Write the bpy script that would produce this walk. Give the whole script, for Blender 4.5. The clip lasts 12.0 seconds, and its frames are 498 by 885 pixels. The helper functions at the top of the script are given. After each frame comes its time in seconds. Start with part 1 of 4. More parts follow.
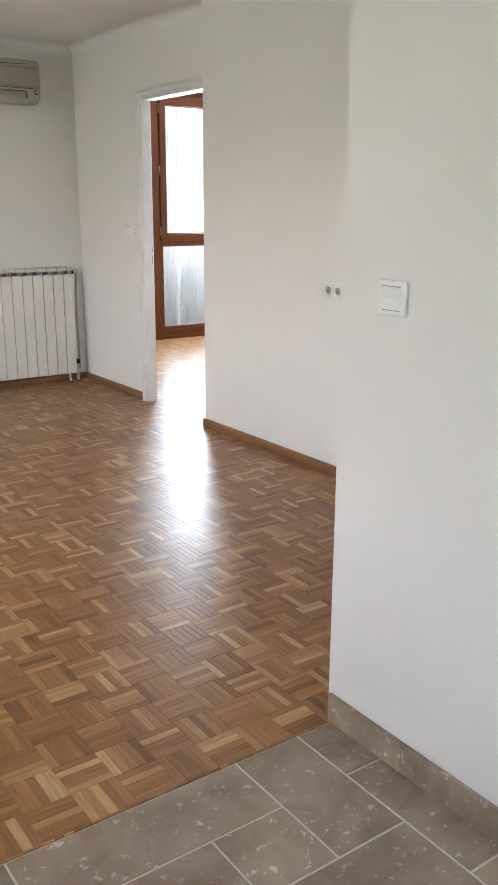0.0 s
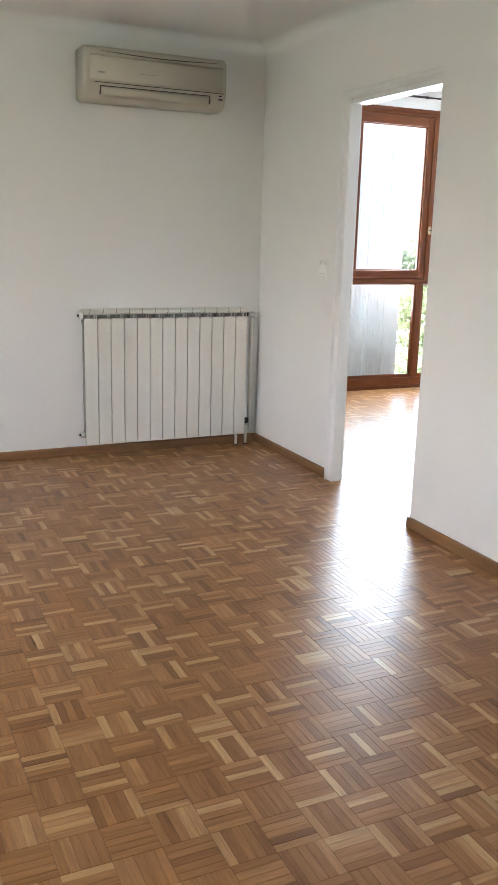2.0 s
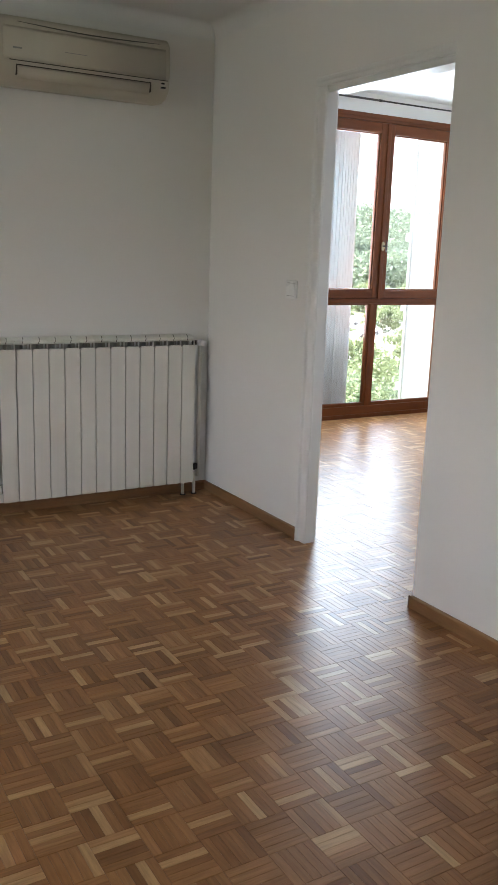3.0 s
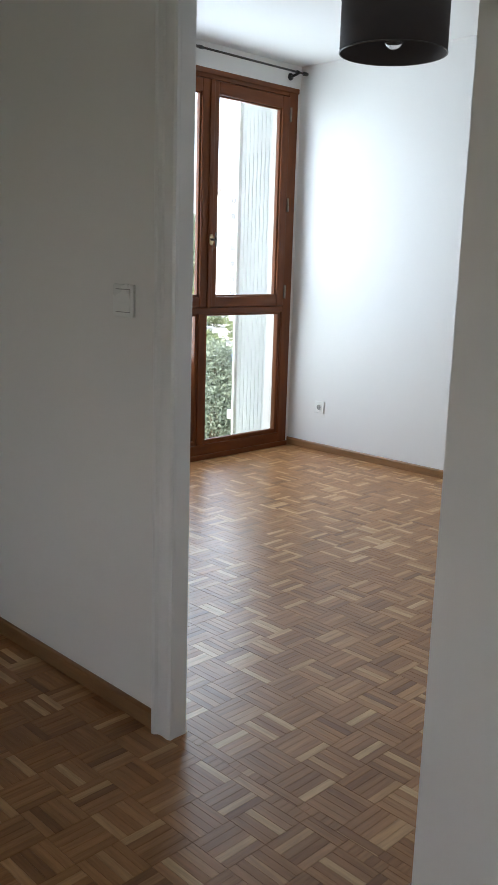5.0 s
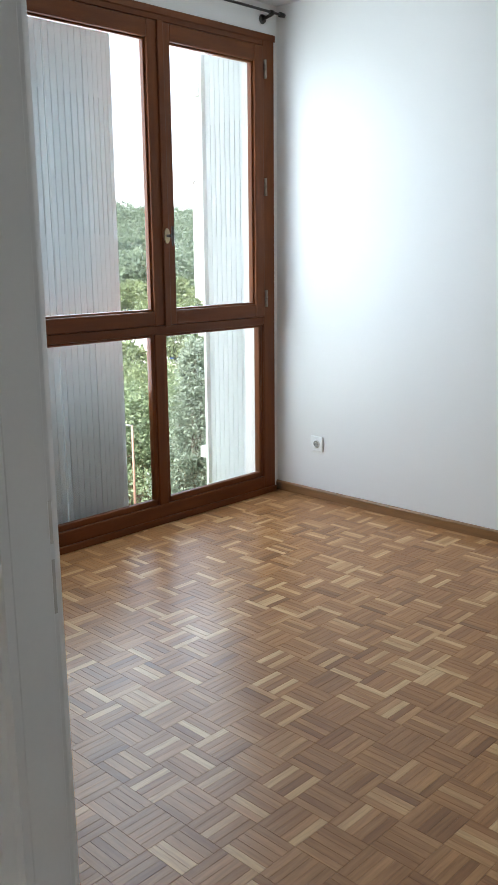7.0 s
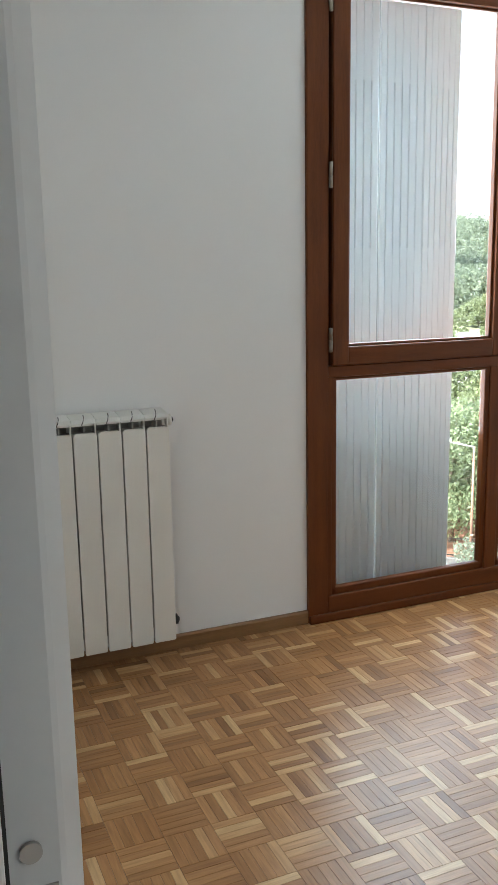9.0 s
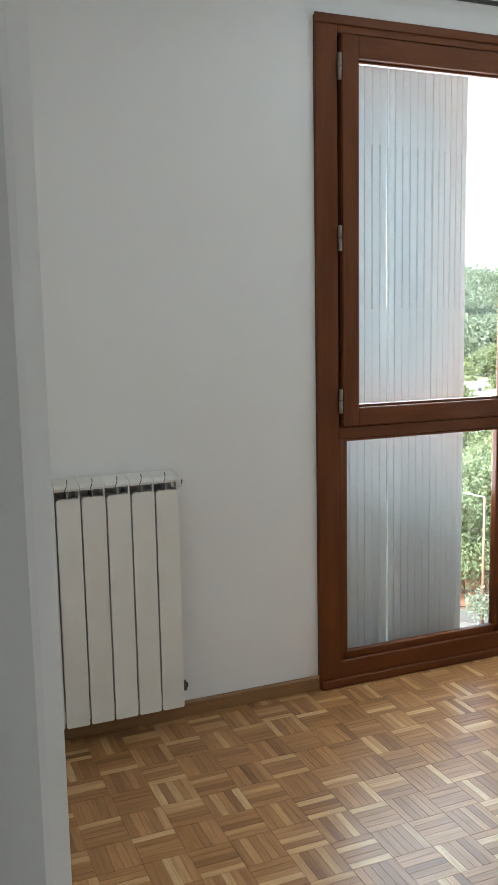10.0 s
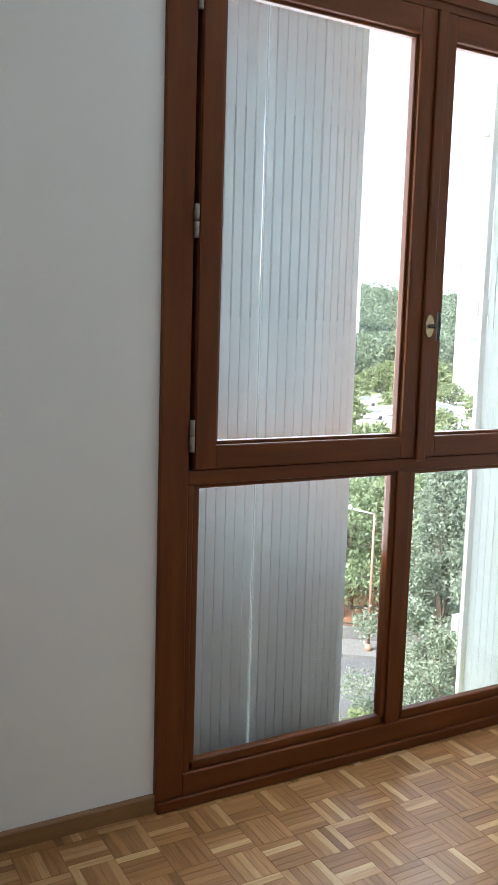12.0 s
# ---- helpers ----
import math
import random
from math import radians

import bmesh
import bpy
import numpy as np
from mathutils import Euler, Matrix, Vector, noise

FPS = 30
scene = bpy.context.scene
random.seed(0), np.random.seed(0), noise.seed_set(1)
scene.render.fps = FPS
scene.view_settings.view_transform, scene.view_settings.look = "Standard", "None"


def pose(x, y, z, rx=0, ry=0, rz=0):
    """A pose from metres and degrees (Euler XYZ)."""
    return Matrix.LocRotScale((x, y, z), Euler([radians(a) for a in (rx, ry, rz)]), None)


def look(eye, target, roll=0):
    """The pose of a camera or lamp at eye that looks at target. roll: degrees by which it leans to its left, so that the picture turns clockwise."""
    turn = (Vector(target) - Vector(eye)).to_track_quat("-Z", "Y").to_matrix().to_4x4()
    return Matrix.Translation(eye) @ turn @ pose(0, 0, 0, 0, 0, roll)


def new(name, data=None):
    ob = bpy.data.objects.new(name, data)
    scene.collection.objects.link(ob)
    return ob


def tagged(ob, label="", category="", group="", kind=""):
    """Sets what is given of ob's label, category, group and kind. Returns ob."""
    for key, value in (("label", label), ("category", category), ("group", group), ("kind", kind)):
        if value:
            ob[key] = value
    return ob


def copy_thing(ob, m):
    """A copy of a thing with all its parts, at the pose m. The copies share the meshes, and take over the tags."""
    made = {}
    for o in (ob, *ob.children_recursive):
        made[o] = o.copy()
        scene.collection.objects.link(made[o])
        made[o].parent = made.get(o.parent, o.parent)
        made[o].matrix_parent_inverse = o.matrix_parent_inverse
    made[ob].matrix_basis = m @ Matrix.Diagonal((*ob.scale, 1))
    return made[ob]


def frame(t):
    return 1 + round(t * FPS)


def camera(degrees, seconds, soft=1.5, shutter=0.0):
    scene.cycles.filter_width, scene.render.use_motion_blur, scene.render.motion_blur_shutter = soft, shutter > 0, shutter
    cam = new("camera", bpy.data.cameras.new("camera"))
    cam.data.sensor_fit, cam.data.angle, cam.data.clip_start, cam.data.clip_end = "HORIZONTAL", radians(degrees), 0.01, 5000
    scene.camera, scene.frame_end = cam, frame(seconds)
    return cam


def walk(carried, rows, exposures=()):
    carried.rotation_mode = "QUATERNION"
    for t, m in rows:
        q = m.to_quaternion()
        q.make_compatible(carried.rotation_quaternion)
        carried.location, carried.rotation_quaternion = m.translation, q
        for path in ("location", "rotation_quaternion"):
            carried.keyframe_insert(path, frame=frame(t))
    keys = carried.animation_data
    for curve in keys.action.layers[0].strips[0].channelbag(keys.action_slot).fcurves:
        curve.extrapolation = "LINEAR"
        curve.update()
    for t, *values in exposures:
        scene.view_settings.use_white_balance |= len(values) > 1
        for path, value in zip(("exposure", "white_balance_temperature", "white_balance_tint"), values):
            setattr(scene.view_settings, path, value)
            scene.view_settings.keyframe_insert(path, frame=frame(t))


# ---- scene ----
cam = camera(32.3, 12.0)
PATH = [
    (0, (-2.933, -6.428, 1.381), (-1.817, -4.857, 0.847), 0.3),
    (0.5, (-2.861, -6.203, 1.358), (-1.891, -4.537, 0.826), 0.6),
    (1, (-2.763, -5.898, 1.38), (-1.908, -4.169, 0.852), 0.9),
    (1.5, (-2.594, -5.537, 1.402), (-1.804, -3.772, 0.89), 1.3),
    (2, (-2.459, -5.158, 1.374), (-1.635, -3.398, 0.901), 1.6),
    (2.5, (-2.358, -4.74, 1.365), (-1.51, -2.986, 0.913), 1.5),
    (3, (-2.261, -4.293, 1.362), (-1.263, -2.615, 0.928), 2.0),
    (3.5, (-2.113, -3.87, 1.342), (-0.95, -2.299, 0.921), 2.1),
    (5.3, (-1.259, -2.523, 1.299), (0.137, -1.152, 0.888), 1.5),
    (5.5, (-1.169, -2.396, 1.306), (0.236, -1.034, 0.892), 1.3),
    (6, (-0.902, -2.135, 1.309), (0.545, -0.819, 0.89), 0.5),
    (6.5, (-0.657, -1.939, 1.336), (0.789, -0.624, 0.914), 0.4),
    (6.7, (-0.56, -1.884, 1.349), (0.876, -0.558, 0.923), 0.1),
    (8.3, (0.007, -1.396, 1.367), (1.028, 0.273, 0.951), -2.2),
    (8.5, (0.015, -1.375, 1.373), (0.935, 0.352, 0.961), -1.9),
    (9, (0.022, -1.367, 1.362), (0.786, 0.44, 0.974), -1.0),
    (9.5, (0.032, -1.346, 1.41), (0.773, 0.482, 1.08), -1.5),
    (10, (0.033, -1.335, 1.404), (0.787, 0.497, 1.128), -1.1),
    (10.5, (0.088, -1.273, 1.415), (0.882, 0.542, 1.143), -1.1),
    (11, (0.235, -1.143, 1.4), (1.052, 0.663, 1.133), -1.2),
    (11.5, (0.453, -0.974, 1.416), (1.27, 0.831, 1.147), 0.8),
    (12, (0.524, -0.698, 1.406), (1.495, 1.031, 1.15), 1.7),
]
EXPOSURES = [
    (0, 3.9, 6300, 14), (1.0, 3.9, 6300, 14), (2.0, 3.9, 6250, 13), (2.6, 3.45, 6250, 13), (3.5, 2.8, 6250, 13), (5.3, 2.3, 6200, 11), (6.7, 2.3, 6200, 10),
    (8.3, 2.45, 6300, 8), (9.5, 2.85, 6300, 8), (10.5, 2.5, 6300, 7), (12.0, 2.4, 6200, 8),
]
walk(cam, [(t, look(eye, target, roll)) for t, eye, target, roll in PATH], EXPOSURES)

BED_POWER, LIV_POWER, SIDE_POWER = 12.3, 0.05, 0.8

# ---- light ----
SUN_ROUND = 260
world = bpy.data.worlds.new("overcast_sky")
scene.world = world
world.use_nodes = True
wn = world.node_tree.nodes
sky = wn.new("ShaderNodeTexSky")
sky.sky_type = "NISHITA"
sky.sun_disc = False
sky.sun_elevation, sky.sun_rotation = radians(50), radians(SUN_ROUND)
sky.air_density, sky.dust_density, sky.ozone_density = 1.0, 2.2, 1.0
veil = wn.new("ShaderNodeHueSaturation")
veil.inputs["Saturation"].default_value = 0.55
world.node_tree.links.new(sky.outputs[0], veil.inputs["Color"])
world.node_tree.links.new(veil.outputs[0], wn["Background"].inputs[0])
wn["Background"].inputs[1].default_value = 0.15

sun = new("sun", bpy.data.lights.new("sun", "SUN"))
sun.data.energy, sun.data.angle, sun.data.color = 4.5, radians(12), (1.0, 0.97, 0.92)
sun.matrix_world = look((0, 0, 40), (math.sin(radians(SUN_ROUND)) * -30, math.cos(radians(SUN_ROUND)) * -30, 40 - 33))


def window_light(name, eye, target, width, height, power, colour, spread=180):
    """Sky light entering through a window's opening."""
    lamp = new(name, bpy.data.lights.new(name, "AREA"))
    lamp.data.shape, lamp.data.size, lamp.data.size_y = "RECTANGLE", width, height
    lamp.data.energy, lamp.data.color, lamp.data.spread = power, colour, radians(spread)
    lamp.matrix_world = look(eye, target)
    return lamp


window_light("bedroom_window_light", (2.26, 1.615, 1.52), (2.26, 0.0, 1.52), 1.2, 1.7, BED_POWER, (0.78, 0.905, 1.0))
window_light("hall_window_light", (-2.5, -8.03, 1.55), (-2.5, -5.0, 1.4), 1.0, 1.1, LIV_POWER, (0.90, 0.96, 1.0))
window_light("living_window_light", (-4.93, -2.6, 1.45), (0.0, -2.6, 1.2), 2.3, 1.2, SIDE_POWER, (0.86, 0.94, 1.0))


# ---- materials ----
def material(name, colour, rough=0.5, metal=0.0, vary=0.08, scale=3.0, fine=60.0, bump=0.05, coat=0.0, stretch=(1, 1, 1), spec=0.5):
    """A surface with broad and fine variation of its colour, gloss and relief."""
    m = bpy.data.materials.new(name)
    m.use_nodes = True
    n, l = m.node_tree.nodes, m.node_tree.links
    p = n["Principled BSDF"]
    p.inputs["Metallic"].default_value = metal
    p.inputs["Coat Weight"].default_value = coat
    p.inputs["Coat Roughness"].default_value = 0.15
    p.inputs["Specular IOR Level"].default_value = spec
    geo = n.new("ShaderNodeNewGeometry")
    mapping = n.new("ShaderNodeMapping")
    mapping.inputs["Scale"].default_value = stretch
    l.new(geo.outputs["Position"], mapping.inputs["Vector"])
    broad, grain = n.new("ShaderNodeTexNoise"), n.new("ShaderNodeTexNoise")
    broad.inputs["Scale"].default_value, grain.inputs["Scale"].default_value = scale, fine
    broad.inputs["Detail"].default_value, grain.inputs["Detail"].default_value = 5, 3
    for t in (broad, grain):
        l.new(mapping.outputs[0], t.inputs["Vector"])
    add = n.new("ShaderNodeMath")
    add.operation = "MULTIPLY_ADD"
    l.new(grain.outputs[0], add.inputs[0])
    add.inputs[1].default_value = 0.4
    l.new(broad.outputs[0], add.inputs[2])
    ramp = n.new("ShaderNodeValToRGB")
    ramp.color_ramp.elements[0].position, ramp.color_ramp.elements[1].position = 0.4, 1.0
    ramp.color_ramp.elements[0].color = (*[c * (1 - vary) for c in colour], 1)
    ramp.color_ramp.elements[1].color = (*[min(1, c * (1 + vary)) for c in colour], 1)
    l.new(add.outputs[0], ramp.inputs[0])
    l.new(ramp.outputs[0], p.inputs["Base Color"])
    rr = n.new("ShaderNodeMapRange")
    rr.inputs["To Min"].default_value, rr.inputs["To Max"].default_value = max(0.02, rough - 0.06), min(1, rough + 0.06)
    l.new(broad.outputs[0], rr.inputs["Value"])
    l.new(rr.outputs[0], p.inputs["Roughness"])
    if bump:
        b = n.new("ShaderNodeBump")
        b.inputs["Strength"].default_value, b.inputs["Distance"].default_value = bump, 0.002
        l.new(grain.outputs[0], b.inputs["Height"])
        l.new(b.outputs[0], p.inputs["Normal"])
    return m


def parquet(name, stretch):
    """Varnished oak strips: each its own tone, with long grain, rare dark streaks and an uneven lacquer."""
    m = bpy.data.materials.new(name)
    m.use_nodes = True
    n, l = m.node_tree.nodes, m.node_tree.links
    p = n["Principled BSDF"]
    geo, info = n.new("ShaderNodeNewGeometry"), n.new("ShaderNodeObjectInfo")
    tone = n.new("ShaderNodeMath")
    tone.operation = "ADD"
    l.new(geo.outputs["Random Per Island"], tone.inputs[0])
    l.new(info.outputs["Random"], tone.inputs[1])
    fract = n.new("ShaderNodeMath")
    fract.operation = "FRACT"
    l.new(tone.outputs[0], fract.inputs[0])
    ramp = n.new("ShaderNodeValToRGB")
    e = ramp.color_ramp.elements
    e[0].position, e[0].color = 0.0, (0.215, 0.096, 0.033, 1)
    e[1].position, e[1].color = 1.0, (0.600, 0.390, 0.200, 1)
    for at, c in ((0.12, (0.300, 0.138, 0.049)), (0.52, (0.355, 0.170, 0.062)), (0.78, (0.410, 0.206, 0.080)), (0.90, (0.510, 0.300, 0.137))):
        k = e.new(at)
        k.color = (*c, 1)
    l.new(fract.outputs[0], ramp.inputs[0])
    shift = n.new("ShaderNodeCombineXYZ")
    for i in range(3):
        l.new(fract.outputs[0], shift.inputs[i])
    far = n.new("ShaderNodeVectorMath")
    far.operation = "MULTIPLY_ADD"
    l.new(shift.outputs[0], far.inputs[0])
    far.inputs[1].default_value = (37, 41, 43)
    l.new(geo.outputs["Position"], far.inputs[2])
    mapping = n.new("ShaderNodeMapping")
    mapping.inputs["Scale"].default_value = stretch
    l.new(far.outputs[0], mapping.inputs["Vector"])
    grain = n.new("ShaderNodeTexNoise")
    grain.inputs["Scale"].default_value, grain.inputs["Detail"].default_value, grain.inputs["Roughness"].default_value = 14, 6, 0.65
    l.new(mapping.outputs[0], grain.inputs["Vector"])
    gr = n.new("ShaderNodeValToRGB")
    gr.color_ramp.elements[0].position, gr.color_ramp.elements[0].color = 0.32, (0.66, 0.62, 0.57, 1)
    gr.color_ramp.elements[1].position, gr.color_ramp.elements[1].color = 0.62, (1.08, 1.08, 1.08, 1)
    l.new(grain.outputs[0], gr.inputs[0])
    mix = n.new("ShaderNodeMix")
    mix.data_type, mix.blend_type = "RGBA", "MULTIPLY"
    mix.inputs[0].default_value = 0.8
    l.new(ramp.outputs[0], mix.inputs[6])
    l.new(gr.outputs[0], mix.inputs[7])
    l.new(mix.outputs[2], p.inputs["Base Color"])
    wear = n.new("ShaderNodeTexNoise")
    wear.inputs["Scale"].default_value, wear.inputs["Detail"].default_value = 1.7, 2
    l.new(geo.outputs["Position"], wear.inputs["Vector"])
    rr = n.new("ShaderNodeMapRange")
    rr.inputs["To Min"].default_value, rr.inputs["To Max"].default_value = 0.27, 0.37
    l.new(wear.outputs[0], rr.inputs["Value"])
    l.new(rr.outputs[0], p.inputs["Roughness"])
    wave = n.new("ShaderNodeTexNoise")
    wave.inputs["Scale"].default_value, wave.inputs["Detail"].default_value = 22, 2
    l.new(far.outputs[0], wave.inputs["Vector"])
    b = n.new("ShaderNodeBump")
    b.inputs["Strength"].default_value, b.inputs["Distance"].default_value = 0.16, 0.002
    l.new(wave.outputs[0], b.inputs["Height"])
    b2 = n.new("ShaderNodeBump")
    b2.inputs["Strength"].default_value, b2.inputs["Distance"].default_value = 0.12, 0.001
    l.new(grain.outputs[0], b2.inputs["Height"])
    l.new(b.outputs[0], b2.inputs["Normal"])
    l.new(b2.outputs[0], p.inputs["Normal"])
    p.inputs["Specular IOR Level"].default_value = 0.34
    return m


def travertine():
    """Honed travertine: cloudy beige, each tile its own tone, with pale pitted veins."""
    m = bpy.data.materials.new("travertine")
    m.use_nodes = True
    n, l = m.node_tree.nodes, m.node_tree.links
    p = n["Principled BSDF"]
    geo, info = n.new("ShaderNodeNewGeometry"), n.new("ShaderNodeObjectInfo")
    off = n.new("ShaderNodeVectorMath")
    off.operation = "MULTIPLY_ADD"
    off.inputs[1].default_value = (17, 23, 29)
    l.new(info.outputs["Random"], off.inputs[0])
    l.new(geo.outputs["Position"], off.inputs[2])
    cloud, pit = n.new("ShaderNodeTexNoise"), n.new("ShaderNodeTexNoise")
    cloud.inputs["Scale"].default_value, cloud.inputs["Detail"].default_value = 6, 7
    cloud.inputs["Distortion"].default_value = 0.8
    pit.inputs["Scale"].default_value, pit.inputs["Detail"].default_value, pit.inputs["Roughness"].default_value = 38, 4, 0.7
    l.new(off.outputs[0], cloud.inputs["Vector"])
    l.new(off.outputs[0], pit.inputs["Vector"])
    ramp = n.new("ShaderNodeValToRGB")
    e = ramp.color_ramp.elements
    e[0].position, e[0].color = 0.3, (0.215, 0.152, 0.105, 1)
    e[1].position, e[1].color = 0.72, (0.40, 0.315, 0.235, 1)
    l.new(cloud.outputs[0], ramp.inputs[0])
    pr = n.new("ShaderNodeValToRGB")
    pr.color_ramp.elements[0].position, pr.color_ramp.elements[1].position = 0.60, 0.66
    l.new(pit.outputs[0], pr.inputs[0])
    gate = n.new("ShaderNodeMath")
    gate.operation = "MULTIPLY"
    l.new(pr.outputs[0], gate.inputs[0])
    l.new(cloud.outputs[0], gate.inputs[1])
    mix = n.new("ShaderNodeMix")
    mix.data_type = "RGBA"
    l.new(gate.outputs[0], mix.inputs[0])
    l.new(ramp.outputs[0], mix.inputs[6])
    mix.inputs[7].default_value = (0.74, 0.69, 0.62, 1)
    tone = n.new("ShaderNodeMapRange")
    tone.inputs["To Min"].default_value, tone.inputs["To Max"].default_value = 0.82, 1.12
    l.new(info.outputs["Random"], tone.inputs["Value"])
    sc = n.new("ShaderNodeVectorMath")
    sc.operation = "SCALE"
    l.new(mix.outputs[2], sc.inputs[0])
    l.new(tone.outputs[0], sc.inputs["Scale"])
    l.new(sc.outputs[0], p.inputs["Base Color"])
    p.inputs["Roughness"].default_value = 0.42
    b = n.new("ShaderNodeBump")
    b.inputs["Strength"].default_value, b.inputs["Distance"].default_value = 0.2, 0.002
    l.new(pit.outputs[0], b.inputs["Height"])
    l.new(b.outputs[0], p.inputs["Normal"])
    return m


def foliage(name, dark, light):
    m = bpy.data.materials.new(name)
    m.use_nodes = True
    n, l = m.node_tree.nodes, m.node_tree.links
    p = n["Principled BSDF"]
    geo = n.new("ShaderNodeNewGeometry")
    ramp = n.new("ShaderNodeValToRGB")
    ramp.color_ramp.elements[0].color, ramp.color_ramp.elements[1].color = (*dark, 1), (*light, 1)
    noise_t = n.new("ShaderNodeTexNoise")
    noise_t.inputs["Scale"].default_value = 0.5
    l.new(geo.outputs["Position"], noise_t.inputs["Vector"])
    add = n.new("ShaderNodeMath")
    add.operation = "MULTIPLY_ADD"
    add.inputs[1].default_value = 0.55
    l.new(geo.outputs["Random Per Island"], add.inputs[0])
    sub = n.new("ShaderNodeMath")
    sub.operation = "SUBTRACT"
    sub.inputs[1].default_value = 0.25
    l.new(noise_t.outputs[0], sub.inputs[0])
    l.new(sub.outputs[0], add.inputs[2])
    l.new(add.outputs[0], ramp.inputs[0])
    l.new(ramp.outputs[0], p.inputs["Base Color"])
    p.inputs["Roughness"].default_value = 0.6
    through_leaf, mixed = n.new("ShaderNodeBsdfTranslucent"), n.new("ShaderNodeMixShader")
    l.new(ramp.outputs[0], through_leaf.inputs[0])
    mixed.inputs[0].default_value = 0.55
    l.new(p.outputs[0], mixed.inputs[1])
    l.new(through_leaf.outputs[0], mixed.inputs[2])
    l.new(mixed.outputs[0], n["Material Output"].inputs[0])
    return m


def glass_pane():
    """Clear window glass: it lets the view through and mirrors by its angle."""
    m = bpy.data.materials.new("window_glass")
    m.use_nodes = True
    n, l = m.node_tree.nodes, m.node_tree.links
    n.remove(n["Principled BSDF"])
    clear, gloss, mix, fres = n.new("ShaderNodeBsdfTransparent"), n.new("ShaderNodeBsdfGlossy"), n.new("ShaderNodeMixShader"), n.new("ShaderNodeLayerWeight")
    clear.inputs[0].default_value = (0.97, 0.98, 0.98, 1)
    gloss.inputs["Roughness"].default_value = 0.02
    fres.inputs[0].default_value = 0.5
    power, scale = n.new("ShaderNodeMath"), n.new("ShaderNodeMath")
    power.operation, scale.operation = "POWER", "MULTIPLY_ADD"
    power.inputs[1].default_value = 5.0
    scale.inputs[1].default_value, scale.inputs[2].default_value = 0.95, 0.05
    l.new(fres.outputs["Facing"], power.inputs[0])
    l.new(power.outputs[0], scale.inputs[0])
    l.new(scale.outputs[0], mix.inputs[0])
    l.new(clear.outputs[0], mix.inputs[1])
    l.new(gloss.outputs[0], mix.inputs[2])
    l.new(mix.outputs[0], n["Material Output"].inputs[0])
    return m


PAINT = material("white_wall_paint", (0.79, 0.775, 0.75), 0.62, vary=0.02, scale=1.2, fine=420, bump=0.12)
CEIL = material("white_ceiling_paint", (0.78, 0.775, 0.76), 0.8, vary=0.02, scale=1.0, fine=300, bump=0.08)
GLOSS = material("satin_white_joinery", (0.78, 0.775, 0.76), 0.32, vary=0.03, scale=6, fine=150, bump=0.04)
PLASTIC = material("white_plastic", (0.82, 0.82, 0.80), 0.28, vary=0.02, scale=10, fine=200, bump=0.02)
ENAMEL = material("cream_white_enamel", (0.76, 0.735, 0.67), 0.35, vary=0.03, scale=4, fine=200, bump=0.03)
# Darker than the enamel: shade inside the radiator sections, put into the colour.
CORE = material("shade_darkened_core", (0.36, 0.34, 0.30), 0.75, metal=0.1, vary=0.2, scale=20, fine=120, bump=0.1)
AC_PLASTIC = material("aged_ivory_plastic", (0.52, 0.475, 0.39), 0.4, vary=0.04, scale=5, fine=200, bump=0.03)
AC_DARK = material("dark_gap_and_shade", (0.06, 0.05, 0.04), 0.6, vary=0.1)
DARK = material("black_rubber", (0.02, 0.02, 0.02), 0.5, vary=0.1)
GREY = material("grey_socket_plastic", (0.30, 0.29, 0.28), 0.45, vary=0.08, scale=30)
STEEL = material("brushed_steel", (0.52, 0.49, 0.45), 0.35, metal=1.0, vary=0.1, scale=40)
BRASS = material("tarnished_brass", (0.42, 0.33, 0.20), 0.35, metal=1.0, vary=0.15, scale=40)
OLD_BRASS = material("dull_hinge_metal", (0.30, 0.27, 0.22), 0.6, metal=0.6, vary=0.15, scale=40)
IRON = material("dark_bronze_metal", (0.06, 0.055, 0.05), 0.38, metal=0.7, vary=0.15, scale=30)
FABRIC = material("dark_brown_fabric", (0.035, 0.028, 0.026), 0.9, vary=0.15, scale=8, fine=900, bump=0.3)
MAHOGANY = material("stained_mahogany", (0.125, 0.035, 0.0085), 0.42, vary=0.30, scale=5, fine=60, bump=0.12, stretch=(6, 6, 0.6), spec=0.22)
MAHOGANY_H = material("stained_mahogany_rail", (0.125, 0.035, 0.0085), 0.42, vary=0.30, scale=5, fine=60, bump=0.12, stretch=(0.6, 6, 6), spec=0.22)
SKIRT_X = material("varnished_oak_skirting_x", (0.24, 0.122, 0.05), 0.35, vary=0.28, scale=6, fine=60, bump=0.08, stretch=(0.5, 6, 6), coat=0.2)
SKIRT_Y = material("varnished_oak_skirting_y", (0.24, 0.122, 0.05), 0.35, vary=0.28, scale=6, fine=60, bump=0.08, stretch=(6, 0.5, 6), coat=0.2)
PARQ_X, PARQ_Y = parquet("oak_strip_x", (0.55, 7, 3)), parquet("oak_strip_y", (7, 0.55, 3))
SUBFLOOR = material("dark_joint_filler", (0.09, 0.045, 0.020), 0.7, vary=0.2)
TRAV = travertine()
GROUT = material("pale_grout", (0.62, 0.58, 0.52), 0.85, vary=0.12, scale=20, fine=200, bump=0.3)
SHUTTER = material("pale_blue_grey_shutter_paint", (0.80, 0.83, 0.84), 0.45, vary=0.07, scale=3, fine=90, bump=0.06, stretch=(4, 4, 0.4))
_n, _l = SHUTTER.node_tree.nodes, SHUTTER.node_tree.links
_glow, _mix = _n.new("ShaderNodeBsdfTranslucent"), _n.new("ShaderNodeMixShader")
